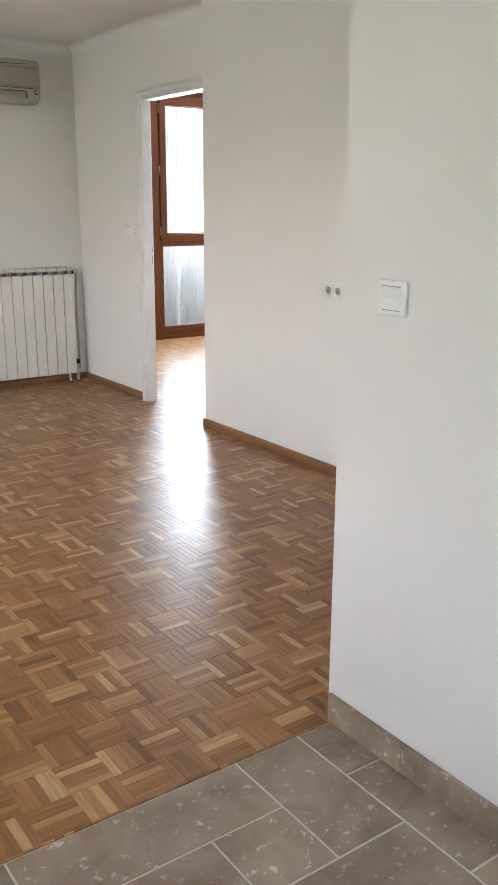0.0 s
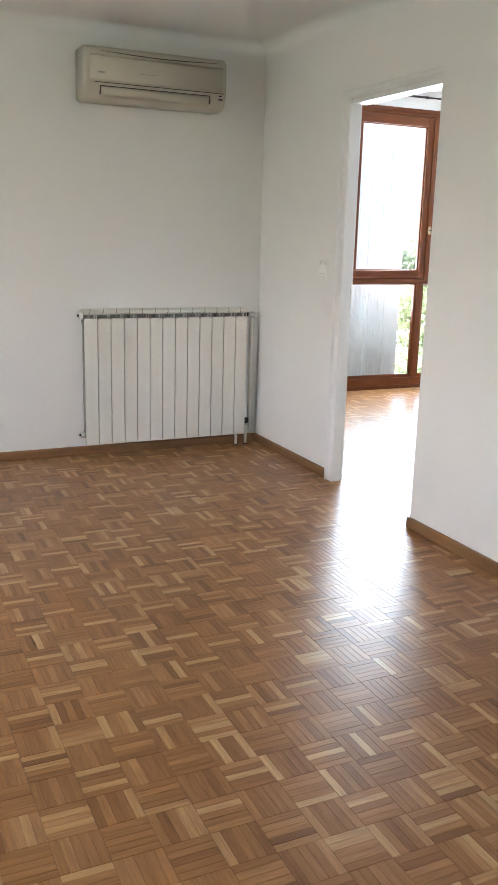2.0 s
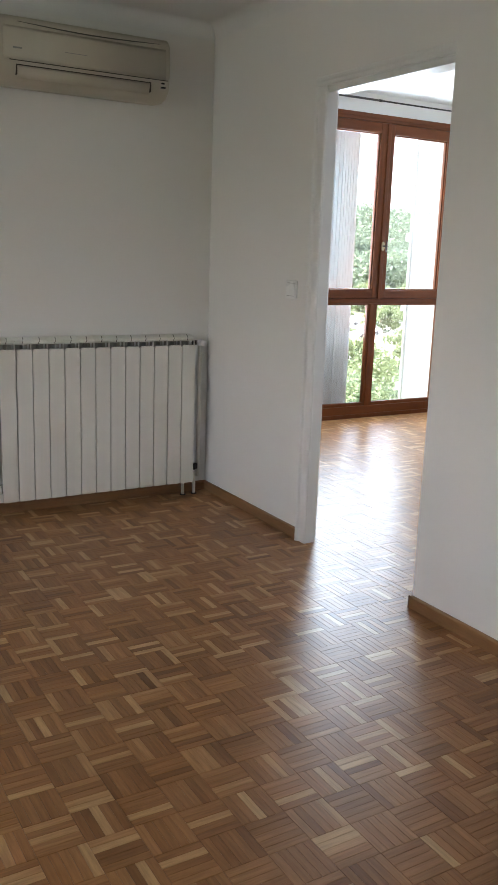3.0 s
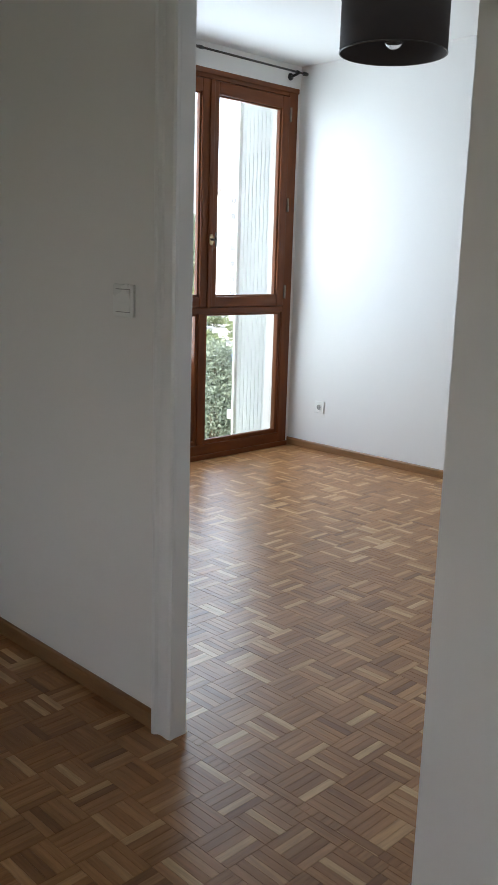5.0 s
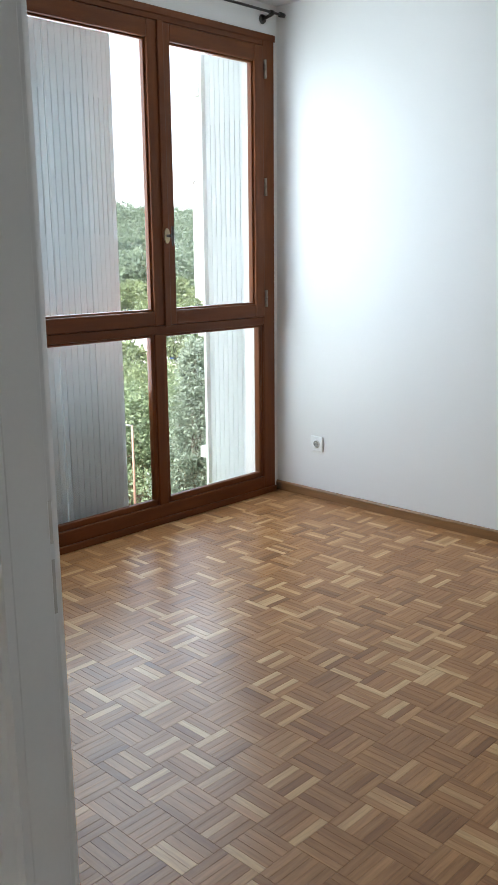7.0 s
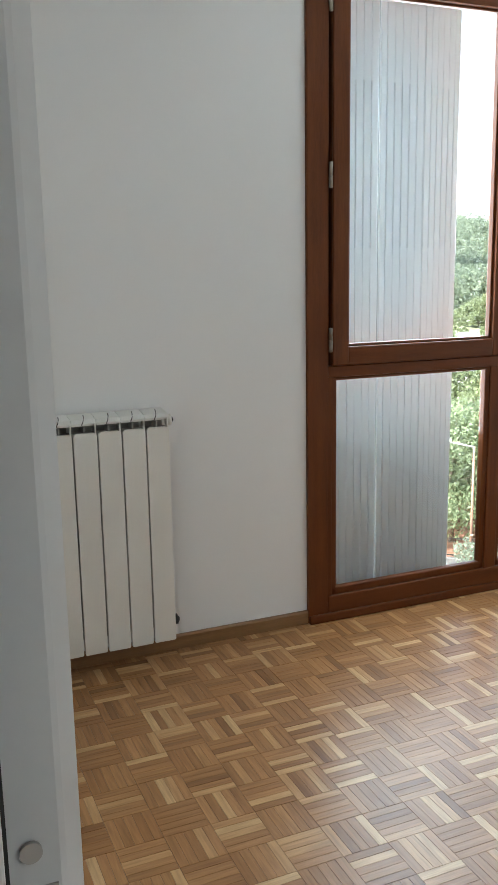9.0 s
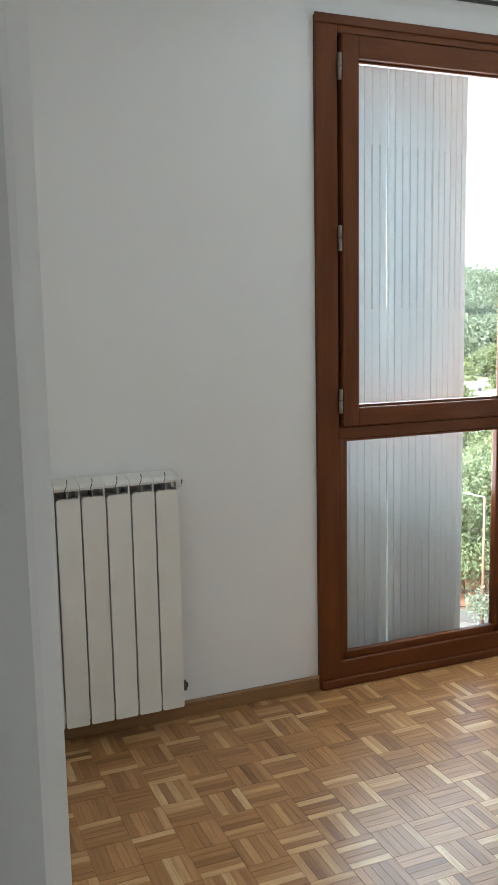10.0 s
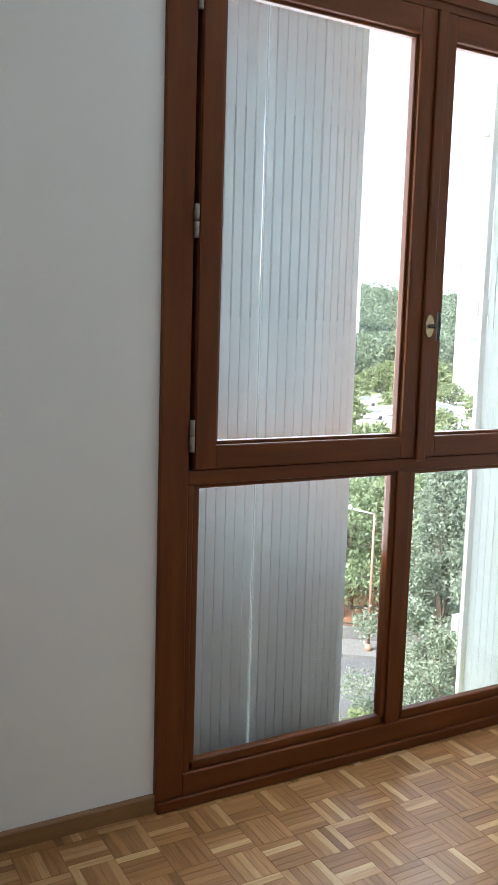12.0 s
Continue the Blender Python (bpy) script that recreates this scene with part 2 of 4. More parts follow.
_glow.inputs[0].default_value = (0.90, 0.92, 0.92, 1)
_mix.inputs[0].default_value = 0.50
_l.new(_n["Principled BSDF"].outputs[0], _mix.inputs[1])
_l.new(_glow.outputs[0], _mix.inputs[2])
_l.new(_mix.outputs[0], _n["Material Output"].inputs[0])
# Greyer than the slats: the shadow in their joints is coloured in here.
SHUTTER_BACK = material("joint_shade_backing", (0.30, 0.33, 0.35), 0.6, vary=0.1, scale=3, fine=60, stretch=(4, 4, 0.4))
WHITE_METAL = material("white_lacquered_metal", (0.80, 0.80, 0.79), 0.35, vary=0.03)
RENDER_WALL = material("pale_facade_render", (0.82, 0.81, 0.79), 0.85, vary=0.08, scale=0.6, fine=20)
PANE_DARK = material("dark_window_reflection", (0.13, 0.135, 0.14), 0.4, vary=0.2, scale=0.5)
ROOFING = material("grey_roofing", (0.25, 0.24, 0.23), 0.9, vary=0.15, scale=0.4)
ASPHALT = material("asphalt", (0.055, 0.055, 0.057), 0.85, vary=0.2, scale=0.5, fine=20)
EARTH = material("red_brown_earth", (0.23, 0.115, 0.07), 0.95, vary=0.25, scale=0.4, fine=6)
GRASS = material("dry_grass_ground", (0.10, 0.115, 0.05), 0.95, vary=0.35, scale=0.05, fine=2)
CONCRETE = material("pale_concrete", (0.42, 0.40, 0.37), 0.9, vary=0.15, scale=1.0)
PAVING = material("worn_grey_paving", (0.085, 0.083, 0.079), 0.9, vary=0.2, scale=0.8)
RUST = material("rust_brown_paint", (0.19, 0.105, 0.07), 0.6, vary=0.15, scale=2)
BARK = material("bark", (0.09, 0.065, 0.045), 0.9, vary=0.3, scale=3)
LEAF_A = foliage("broadleaf_green", (0.085, 0.12, 0.06), (0.27, 0.33, 0.18))
LEAF_B = foliage("pale_green_leaf", (0.075, 0.105, 0.050), (0.24, 0.28, 0.13))
LEAF_C = foliage("conifer_green", (0.11, 0.14, 0.10), (0.29, 0.34, 0.25))
# The bluish tint stands in for haze over the distant hill.
LEAF_D = foliage("haze_tinted_wood_green", (0.075, 0.105, 0.080), (0.20, 0.245, 0.15))
GLASS = glass_pane()
BULB = bpy.data.materials.new("clear_bulb_glass")
BULB.use_nodes = True
BULB.node_tree.nodes["Principled BSDF"].inputs["Transmission Weight"].default_value = 1.0
BULB.node_tree.nodes["Principled BSDF"].inputs["Roughness"].default_value = 0.03


# ---- building blocks ----
def add_box(bm, a, b, bevel=0.0, segments=2):
    """A box from corner a to corner b, with rounded edges if asked."""
    vs = bmesh.ops.create_cube(bm, size=1)["verts"]
    for v in vs:
        v.co = Vector([a[i] + (b[i] - a[i]) * (v.co[i] + 0.5) for i in range(3)])
    if bevel:
        edges = list({e for v in vs for e in v.link_edges})
        bmesh.ops.bevel(bm, geom=edges, offset=bevel, segments=segments, affect="EDGES", profile=0.5)
    return vs


def add_tube(bm, a, b, r, r2=None, sides=16, caps=True):
    """A round bar from a to b."""
    a, b = Vector(a), Vector(b)
    d = b - a
    m = Matrix.Translation((a + b) / 2) @ d.to_track_quat("Z", "Y").to_matrix().to_4x4()
    bmesh.ops.create_cone(bm, cap_ends=caps, segments=sides, radius1=r, radius2=r if r2 is None else r2, depth=d.length, matrix=m)


def add_prism(bm, outline, axis, a, b):
    """A closed outline of (u, v) swept along an axis from a to b. axis x: (y, z); axis y: (x, z); axis z: (x, y)."""
    def at(u, v, w):
        return {"x": (w, u, v), "y": (u, w, v), "z": (u, v, w)}[axis]
    lo = [bm.verts.new(at(u, v, a)) for u, v in outline]
    hi = [bm.verts.new(at(u, v, b)) for u, v in outline]
    k = len(outline)
    for i in range(k):
        bm.faces.new((lo[i], lo[(i + 1) % k], hi[(i + 1) % k], hi[i]))
    bm.faces.new(lo[::-1])
    bm.faces.new(hi)
    bmesh.ops.recalc_face_normals(bm, faces=bm.faces)


def part(name, bm, mat, parent=None, label="", smooth=False):
    """Link a bmesh as one mesh object, under a thing or a part."""
    me = bpy.data.meshes.new(name)
    if smooth:
        for f in bm.faces:
            f.smooth = True
    bm.to_mesh(me)
    bm.free()
    me.materials.append(mat)
    ob = new(name, me)
    if parent:
        ob.parent = parent
        ob.matrix_parent_inverse = parent.matrix_world.inverted()
    if label:
        ob["label"] = label
    return ob


def boxes(name, list_of_boxes, mat, parent=None, label="", bevel=0.0):
    bm = bmesh.new()
    for a, b in list_of_boxes:
        add_box(bm, a, b, bevel)
    return part(name, bm, mat, parent, label)


def structure(ob, label, category):
    return tagged(ob, label, category, kind="structure")


def thing(name, at, label, category, group=""):
    ob = new(name)
    ob.location = at
    ob.empty_display_size = 0.05
    bpy.context.view_layer.update()
    return tagged(ob, label, category, group)


# ---- walls, floors and ceilings ----
H, HB = 2.50, 2.615            # ceilings of the living room and of the bedroom
XB = 0.085                     # bedroom face of the partition
XC = -0.05                     # living-room face of the thicker stretch of the partition
YC = -1.885                    # its end beside the door
XR, YW, YK = 3.215, 1.492, -2.35
YT = -4.855                    # edge of the hall's stone floor
XD = -1.53                     # hall wall beside the stone floor

structure(boxes("wall_living_end", [((-4.9, 0, 0), (0, 0.25, H))], PAINT), "white painted wall behind the long radiator", "wall")
structure(boxes("wall_partition", [((0, -1.0, 0), (XB, YW, HB)), ((0, YC, 2.075), (XB, -1.0, HB))], PAINT), "white painted partition wall with the bedroom doorway", "wall")
structure(boxes("wall_partition_thick", [((XC, YT + 0.015, 0), (XB, YC, HB))], PAINT), "white painted thicker wall beside the doorway", "wall")
structure(boxes("wall_hall", [((XD, -8.0, 0), (XC, YT + 0.015, HB))], PAINT), "white painted wall end beside the stone floor", "wall")
structure(boxes("wall_hall_back", [((-4.9, -8.1, 0), (-3.05, -8.0, HB)), ((-1.95, -8.1, 0), (XC, -8.0, HB)), ((-3.05, -8.1, 0), (-1.95, -8.0, 0.95)), ((-3.05, -8.1, 2.15), (-1.95, -8.0, HB))], PAINT), "white painted wall with a wide window opening", "wall")
structure(boxes("wall_living_left", [((-5.0, -8.1, 0), (-4.9, -3.8, HB)), ((-5.0, -1.4, 0), (-4.9, 0.25, HB)), ((-5.0, -3.8, 2.1), (-4.9, -1.4, HB)), ((-5.0, -3.8, 0), (-4.9, -1.4, 0.8))], PAINT), "white painted living-room wall with a wide window opening", "wall")
# Not in view: added to keep sun and green ground bounce from the opening.
structure(boxes("balcony", [((-7.7, -8.1, HB), (-5.004, 0.25, HB + 0.16)), ((-7.7, -8.1, -0.16), (-5.004, 0.25, 0)), ((-7.7, -8.1, 0), (-7.6, 0.25, 1.0)), ((-7.7, -8.1, 2.2), (-7.6, 0.25, HB))], RENDER_WALL), "unseen slabs and parapet added to block sun and ground bounce", "balcony")
structure(boxes("wall_bedroom_window", [((XB, YW, 0), (1.466, YW + 0.22, HB)), ((3.176, YW, 0), (XR + 0.12, YW + 0.22, HB)), ((1.466, YW, 2.460), (3.176, YW + 0.22, HB))], PAINT), "white painted outer wall round the tall window", "wall")
structure(boxes("wall_bedroom_side", [((XR, YK, 0), (XR + 0.12, YW, HB))], PAINT), "white painted bedroom side wall", "wall")
structure(boxes("wall_bedroom_back", [((XB, YK - 0.1, 0), (XR + 0.12, YK, HB))], PAINT), "white painted bedroom back wall", "wall")


def coved_ceiling():
    """A flat ceiling with a hollow plaster cove along the radiator wall and the partition."""
    bm = bmesh.new()
    add_box(bm, (-5.0, -8.1, H), (0, 0.25, H + 0.1))
    r = 0.075
    arc = [(r - r * math.sin(radians(i * 9)), r - r * math.cos(radians(i * 9))) for i in range(11)]
    add_prism(bm, [(-u, H - v) for u, v in arc] + [(-0.0005, H - 0.0005)], "y", YC, -0.0005)
    add_prism(bm, [(-u, H - v) for u, v in arc] + [(-0.0005, H - 0.0005)], "x", -4.9, -0.0005)
    return part("ceiling_living", bm, CEIL)


structure(coved_ceiling(), "white ceiling with a hollow plaster cove", "ceiling")
structure(boxes("ceiling_bedroom", [((0, YK - 0.1, HB), (XR + 0.12, YW + 0.22, HB + 0.1))], CEIL), "white painted bedroom ceiling", "ceiling")
# Added out of view above the window to keep sun off the shutters.
structure(boxes("wall_storey_above", [((-5.0, 1.50, HB + 0.104), (XR + 0.12, 1.77, 9.0))], RENDER_WALL), "unseen pale rendered wall added above to block the sun", "wall")
floor_living = structure(boxes("floor_living", [((-5.0, YT, -0.12), (0.03, 0.25, -0.006))], SUBFLOOR), "mosaic oak parquet with a satin varnish", "floor")
floor_bedroom = structure(boxes("floor_bedroom", [((0.03, YK - 0.1, -0.12), (XR + 0.12, YW + 0.2, -0.006))], SUBFLOOR), "mosaic oak parquet with a satin varnish", "floor")
floor_hall = structure(boxes("floor_hall", [((-5.0, -8.1, -0.12), (XC, YT, -0.0022))], GROUT), "beige travertine tiles with pale joints", "floor")


def skirting(name, a, b, out, height=0.054, thick=0.012, mat=None):
    """An oak skirting board with a rounded top edge, from a to b (x, y), standing out to the side given."""
    bm = bmesh.new()
    prof = [(0, 0), (thick, 0), (thick, height - 0.008), (thick - 0.003, height - 0.002), (thick - 0.007, height), (0, height)]
    if abs(a[0] - b[0]) < 1e-6:
        add_prism(bm, [(a[0] + out * u, v) for u, v in prof], "y", a[1], b[1])
        m = mat or SKIRT_Y
    else:
        add_prism(bm, [(a[1] + out * u, v) for u, v in prof], "x", a[0], b[0])
        m = mat or SKIRT_X
    return structure(part(name, bm, m), "varnished oak skirting board", "skirting board")


skirting("baseboard", (-4.9, 0), (0, 0), -1)
skirting("baseboard", (0, -0.012), (0, -0.986), -1)
skirting("baseboard", (XC, YT + 0.015), (XC, YC + 0.010), -1)
skirting("baseboard", (XC - 0.012, YC), (XC + 0.045, YC), 1)
skirting("baseboard", (XB, YW), (1.466, YW), -1)
skirting("baseboard", (XR, YK), (XR, YW), -1)
skirting("baseboard", (XD, YT + 0.015), (XC - 0.012, YT + 0.015), 1)


# ---- doorway ----
def door_frame():
    """White door lining with a moulded architrave, a rebate for the leaf and two strike plates."""
    base = structure(thing("door_1", (0.03, -1.47, 0), "white painted door frame with rebate and strike plates", "door frame"), "", "")
    arch = [(-0.986, 0.0), (-0.986, -0.014), (-0.989, -0.021), (-0.996, -0.025), (-1.005, -0.023), (-1.011, -0.015), (-1.018, -0.012), (-1.052, -0.014), (-1.060, -0.010), (-1.060, 0.0)]
    bm = bmesh.new()
    add_prism(bm, [(x, y) for y, x in arch], "z", 0, 2.066)
    part("architrave", bm, GLOSS, base, "moulded white architrave")
    head = [(-0.001, 2.066), (-0.010, 2.066), (-0.014, 2.072), (-0.013, 2.084), (-0.018, 2.092), (-0.018, 2.100), (-0.012, 2.108), (-0.001, 2.110)]
    bm = bmesh.new()
    add_prism(bm, head, "y", YC, -0.986)
    part("architrave", bm, GLOSS, base)
    bm = bmesh.new()
    add_box(bm, (0.0, -1.060, 0), (0.047, -1.0, 2.066), 0.0015)
    part("jamb", bm, GLOSS, base)
    bm = bmesh.new()
    add_prism(bm, [(0.0495, -1.0), (0.0495, -1.024), (0.0735, -1.024), (0.0765, -1.0225), (0.0845, -1.0165), (0.0845, -1.0)], "z", 0, 2.066)
    part("rebate", bm, GLOSS, base)
    bm = bmesh.new()
    add_box(bm, (0.0472, -1.05, 0), (0.0493, -1.0, 2.066))
    part("seal", bm, DARK, base, "dark rebate joint")
    boxes("jamb", [((0.0, YC, 0), (0.0855, YC + 0.03, 2.04))], GLOSS, base, bevel=0.002)
    boxes("head_jamb", [((0.0, YC, 2.04), (0.0855, -1.0601, 2.0748))], GLOSS, base, bevel=0.002)
    for z0, z1 in ((0.972, 1.034), (1.052, 1.10)):
        boxes("strike_plate", [((0.0515, -1.0255, z0), (0.072, -1.0243, z1))], STEEL, base, "small steel strike plate")
        boxes("latch_hole", [((0.056, -1.0262, z0 + 0.012), (0.067, -1.0256, z1 - 0.012))], AC_DARK, base, "dark latch opening")
    bm = bmesh.new()
    add_tube(bm, (0.061, -1.0242, 1.118), (0.061, -1.0262, 1.118), 0.005)
    part("screw", bm, STEEL, base)


door_frame()


# ---- bedroom window ----
def bar(name, a, b, parent, mat=None, bevel=0.004, label=""):
    bm = bmesh.new()
    add_box(bm, a, b, bevel)
    tall = (b[2] - a[2]) > (b[0] - a[0])
    return part(name, bm, mat or (MAHOGANY if tall else MAHOGANY_H), parent, label)


def sash(x0, x1, base, hinge_side):
    """A casement: stiles, rails, glazing beads, pane and hinges."""
    z0, z1, f, w = 1.012, 2.402, 1.468, 0.068
    s = boxes("sash", [((x0, f + 0.012, z0), (x0 + w, f + 0.055, z1)), ((x1 - w, f + 0.012, z0), (x1, f + 0.055, z1))], MAHOGANY, base, "stained wooden casement", 0.003)
    for xa, xb in ((x0, x0 + w), (x1 - w, x1)):
        bar("stile", (xa, f, z0), (xb, f + 0.012, z1), s, bevel=0.005)
    bar("rail", (x0 + w - 0.002, f + 0.001, z0), (x1 - w + 0.002, f + 0.05, z0 + 0.070), s, bevel=0.005)
    bar("rail", (x0 + w - 0.002, f + 0.001, z1 - 0.080), (x1 - w + 0.002, f + 0.05, z1), s, bevel=0.005)
    gx0, gx1, gz0, gz1 = x0 + w, x1 - w, z0 + 0.070, z1 - 0.080
    for a, b in (((gx0 - 0.001, f + 0.016, gz0), (gx0 + 0.010, f + 0.04, gz1)), ((gx1 - 0.010, f + 0.016, gz0), (gx1 + 0.001, f + 0.04, gz1)),
                 ((gx0, f + 0.016, gz0 - 0.001), (gx1, f + 0.04, gz0 + 0.010)), ((gx0, f + 0.016, gz1 - 0.010), (gx1, f + 0.04, gz1 + 0.001))):
        bar("glazing_bead", a, b, s, bevel=0.003)
    pane = boxes("pane", [((gx0, f + 0.041, gz0), (gx1, f + 0.045, gz1))], GLASS, s, "clear window glass")
    pane.visible_shadow = False
    hx = x0 - 0.011 if hinge_side < 0 else x1 + 0.011
    bar("rebate", (hx - 0.02, f + 0.057, z0), (hx + 0.03, f + 0.075, z1), s)
    for z in (1.065, 1.655, 2.245):
        bm = bmesh.new()
        add_tube(bm, (hx, f - 0.001, z), (hx, f - 0.001, z + 0.044), 0.0075)
        add_tube(bm, (hx, f - 0.001, z + 0.046), (hx, f - 0.001, z + 0.090), 0.0075)
        part("hinge", bm, OLD_BRASS, s, "dull barrel hinge", True)
    return s


def tall_window():
    base = structure(thing("window_1", (2.32, 1.5, 0), "stained wooden window with casements over fixed panes", "window"), "", "")
    X0, X1, Z1, f, back = 1.466, 3.176, 2.460, 1.476, 1.548
    bar("frame_stile", (X0, f, 0), (X0 + 0.088, back, Z1), base)
    bar("frame_stile", (X1 - 0.088, f, 0), (X1, back, Z1), base)
    bar("inner_stile", (X0 + 0.087, f + 0.004, 0.098), (X0 + 0.1065, back - 0.002, 0.970), base)
    bar("inner_stile", (X1 - 0.0965, f + 0.004, 0.098), (X1 - 0.087, back - 0.002, 0.970), base)
    bar("rebate", (X0 + 0.08, 1.5255, 1.0), (X0 + 0.122, back - 0.001, 2.41), base, bevel=0.001)
    bar("rebate", (X1 - 0.122, 1.5255, 1.0), (X1 - 0.08, back - 0.001, 2.41), base, bevel=0.001)
    bar("rebate", (X0 + 0.123, 1.5255, 2.375), (X1 - 0.123, back - 0.001, 2.41), base, bevel=0.001)
    bar("rebate", (X0 + 0.123, 1.5255, 1.0), (X1 - 0.123, back - 0.001, 1.034), base, bevel=0.001)
    bar("frame_head", (X0 + 0.087, f + 0.001, 2.405), (X1 - 0.087, back, Z1), base)
    bar("frame_head", (X0 - 0.004, f - 0.007, Z1 - 0.030), (X1 + 0.004, f + 0.001, Z1 + 0.004), base)
    bar("window_sill", (X0 + 0.087, f - 0.001, 0), (X1 - 0.087, back, 0.100), base)
    bar("window_sill", (X0 + 0.001, f - 0.016, 0), (X1 - 0.001, f, 0.034), base)
    bar("transom", (X0 + 0.087, f + 0.001, 0.968), (X1 - 0.087, back, 1.0105), base)
    bar("mullion", (2.308, f + 0.0015, 0.098), (2.366, back, 0.969), base)
    for gx0, gx1 in ((X0 + 0.106, 2.308), (2.366, X1 - 0.096)):
        z0, z1 = 0.100, 0.968
        for a, b in (((gx0 - 0.001, f + 0.010, z0), (gx0 + 0.022, f + 0.04, z1)), ((gx1 - 0.022, f + 0.010, z0), (gx1 + 0.001, f + 0.04, z1)),
                     ((gx0, f + 0.010, z0 - 0.001), (gx1, f + 0.04, z0 + 0.030)), ((gx0, f + 0.010, z1 - 0.014), (gx1, f + 0.04, z1 + 0.001))):
            bar("glazing_bead", a, b, base, bevel=0.005)
        pane = boxes("pane", [((gx0, f + 0.041, z0), (gx1, f + 0.045, z1))], GLASS, base, "clear window glass")
        pane.visible_shadow = False
    sash(1.568, 2.372, base, -1)
    right = sash(2.378, 3.088, base, 1)
    bar("astragal", (2.362, 1.458, 1.002), (2.402, 1.4685, 2.405), right, bevel=0.006)
    bm = bmesh.new()
    add_tube(bm, (2.384, 1.4585, 1.44), (2.384, 1.452, 1.44), 0.017, sides=20)
    for v in bm.verts:
        v.co.z = 1.44 + (v.co.z - 1.44) * 2.1
    handle = part("handle_plate", bm, BRASS, right, "oval tarnished brass handle plate", False)
    bm = bmesh.new()
    add_tube(bm, (2.384, 1.452, 1.44), (2.384, 1.414, 1.44), 0.007)
    add_tube(bm, (2.384, 1.412, 1.484), (2.384, 1.412, 1.44), 0.0055, 0.0085, sides=14)
    add_tube(bm, (2.384, 1.412, 1.44), (2.384, 1.412, 1.392), 0.0085, 0.0055, sides=14)
    part("handle", bm, IRON, right, "dark bronze window handle", True)


tall_window()


# ---- folding shutters outside ----
def shutter_leaf(name, a, b, z0, z1, parent, slats, open_joints=()):
    """A leaf of upright slats on a thin backing, from a to b in plan; louvre slots in its upper half."""
    a, b = Vector((*a, 0)), Vector((*b, 0))
    d = b - a
    turn = Matrix.Translation(a) @ Matrix.Rotation(math.atan2(d.y, d.x), 4, "Z")
    leaf = new(name)
    leaf.parent = parent
    leaf.matrix_parent_inverse = parent.matrix_world.inverted()
    w = d.length / slats
    for i in range(slats):
        bm = bmesh.new()
        left = 0.0088 if i in open_joints else 0.0014
        for za, zb, g in ((z0, 1.45, left), (1.45, 2.08, max(left, 0.0035)), (2.08, z1, left)):
            add_box(bm, (i * w + g, 0, za), ((i + 1) * w - 0.0014 - (0.002 if g > 0.003 else 0), 0.012, zb))
        ob = part("slat", bm, SHUTTER, leaf)
        ob.data.transform(turn)
    bm = bmesh.new()
    edges = [0] + sorted(open_joints) + [slats]
    for i, j in zip(edges[:-1], edges[1:]):
        add_box(bm, (i * w + (0.0088 if i else 0), 0.0125, z0 + 0.01), (j * w - 0.001, 0.018, z1 - 0.01))
    ob = part("backing", bm, SHUTTER_BACK, leaf, "backing coloured grey for the shade between slats")
    ob.data.transform(turn)
    return leaf


left_shutter = thing("folding_shutter", (1.9, 1.69, 0.0), "pale blue-grey folding shutter of upright slats, half closed", "shutter", "window shutters")
shutter_leaf("shutter_leaf", (1.462, 1.672), (2.100, 1.690), -0.04, 2.46, left_shutter, 18, (12,))
shutter_leaf("shutter_leaf", (2.104, 1.690), (2.310, 1.745), -0.04, 2.46, left_shutter, 6)
right_shutter = thing("folding_shutter", (3.13, 1.85, 0.0), "pale blue-grey folding shutter folded open outside the window", "shutter", "window shutters")
shutter_leaf("shutter_leaf", (3.200, 2.035), (3.197, 1.716), -0.40, 2.46, right_shutter, 8)
shutter_leaf("shutter_leaf", (3.226, 2.040), (3.222, 1.720), -0.40, 2.46, right_shutter, 8)
bm = bmesh.new()
add_tube(bm, (3.222, 2.082, -0.70), (3.222, 2.082, 2.9), 0.019, sides=18)
post = part("post", bm, WHITE_METAL, right_shutter, "white lacquered round metal post", True)
bm = bmesh.new()
add_box(bm, (3.172, 2.036, -0.40), (3.200, 2.056, 2.46), 0.002)
part("edge_rail", bm, WHITE_METAL, right_shutter)
for z in (0.10, 0.86, 1.50, 2.24):
    bm = bmesh.new()
    add_box(bm, (3.166, 2.057, z), (3.246, 2.105, z + 0.075), 0.008)
    part("bracket", bm, WHITE_METAL, right_shutter, "white post bracket")


# ---- radiators ----
def rounded_plate(bm, x0, x1, z0, z1, y0, y1, r):
    pts = []
    for cx, cz, s in ((x1 - r, z1 - r, 0), (x0 + r, z1 - r, 90), (x0 + r * 0.5, z0 + r * 0.5, 180), (x1 - r * 0.5, z0 + r * 0.5, 270)):
        k = r if s < 180 else r * 0.5
        for i in range(5):
            t = radians(s + 22.5 * i)
            pts.append((cx + k * math.cos(t), cz + k * math.sin(t)))
    add_prism(bm, pts, "y", y0, y1)


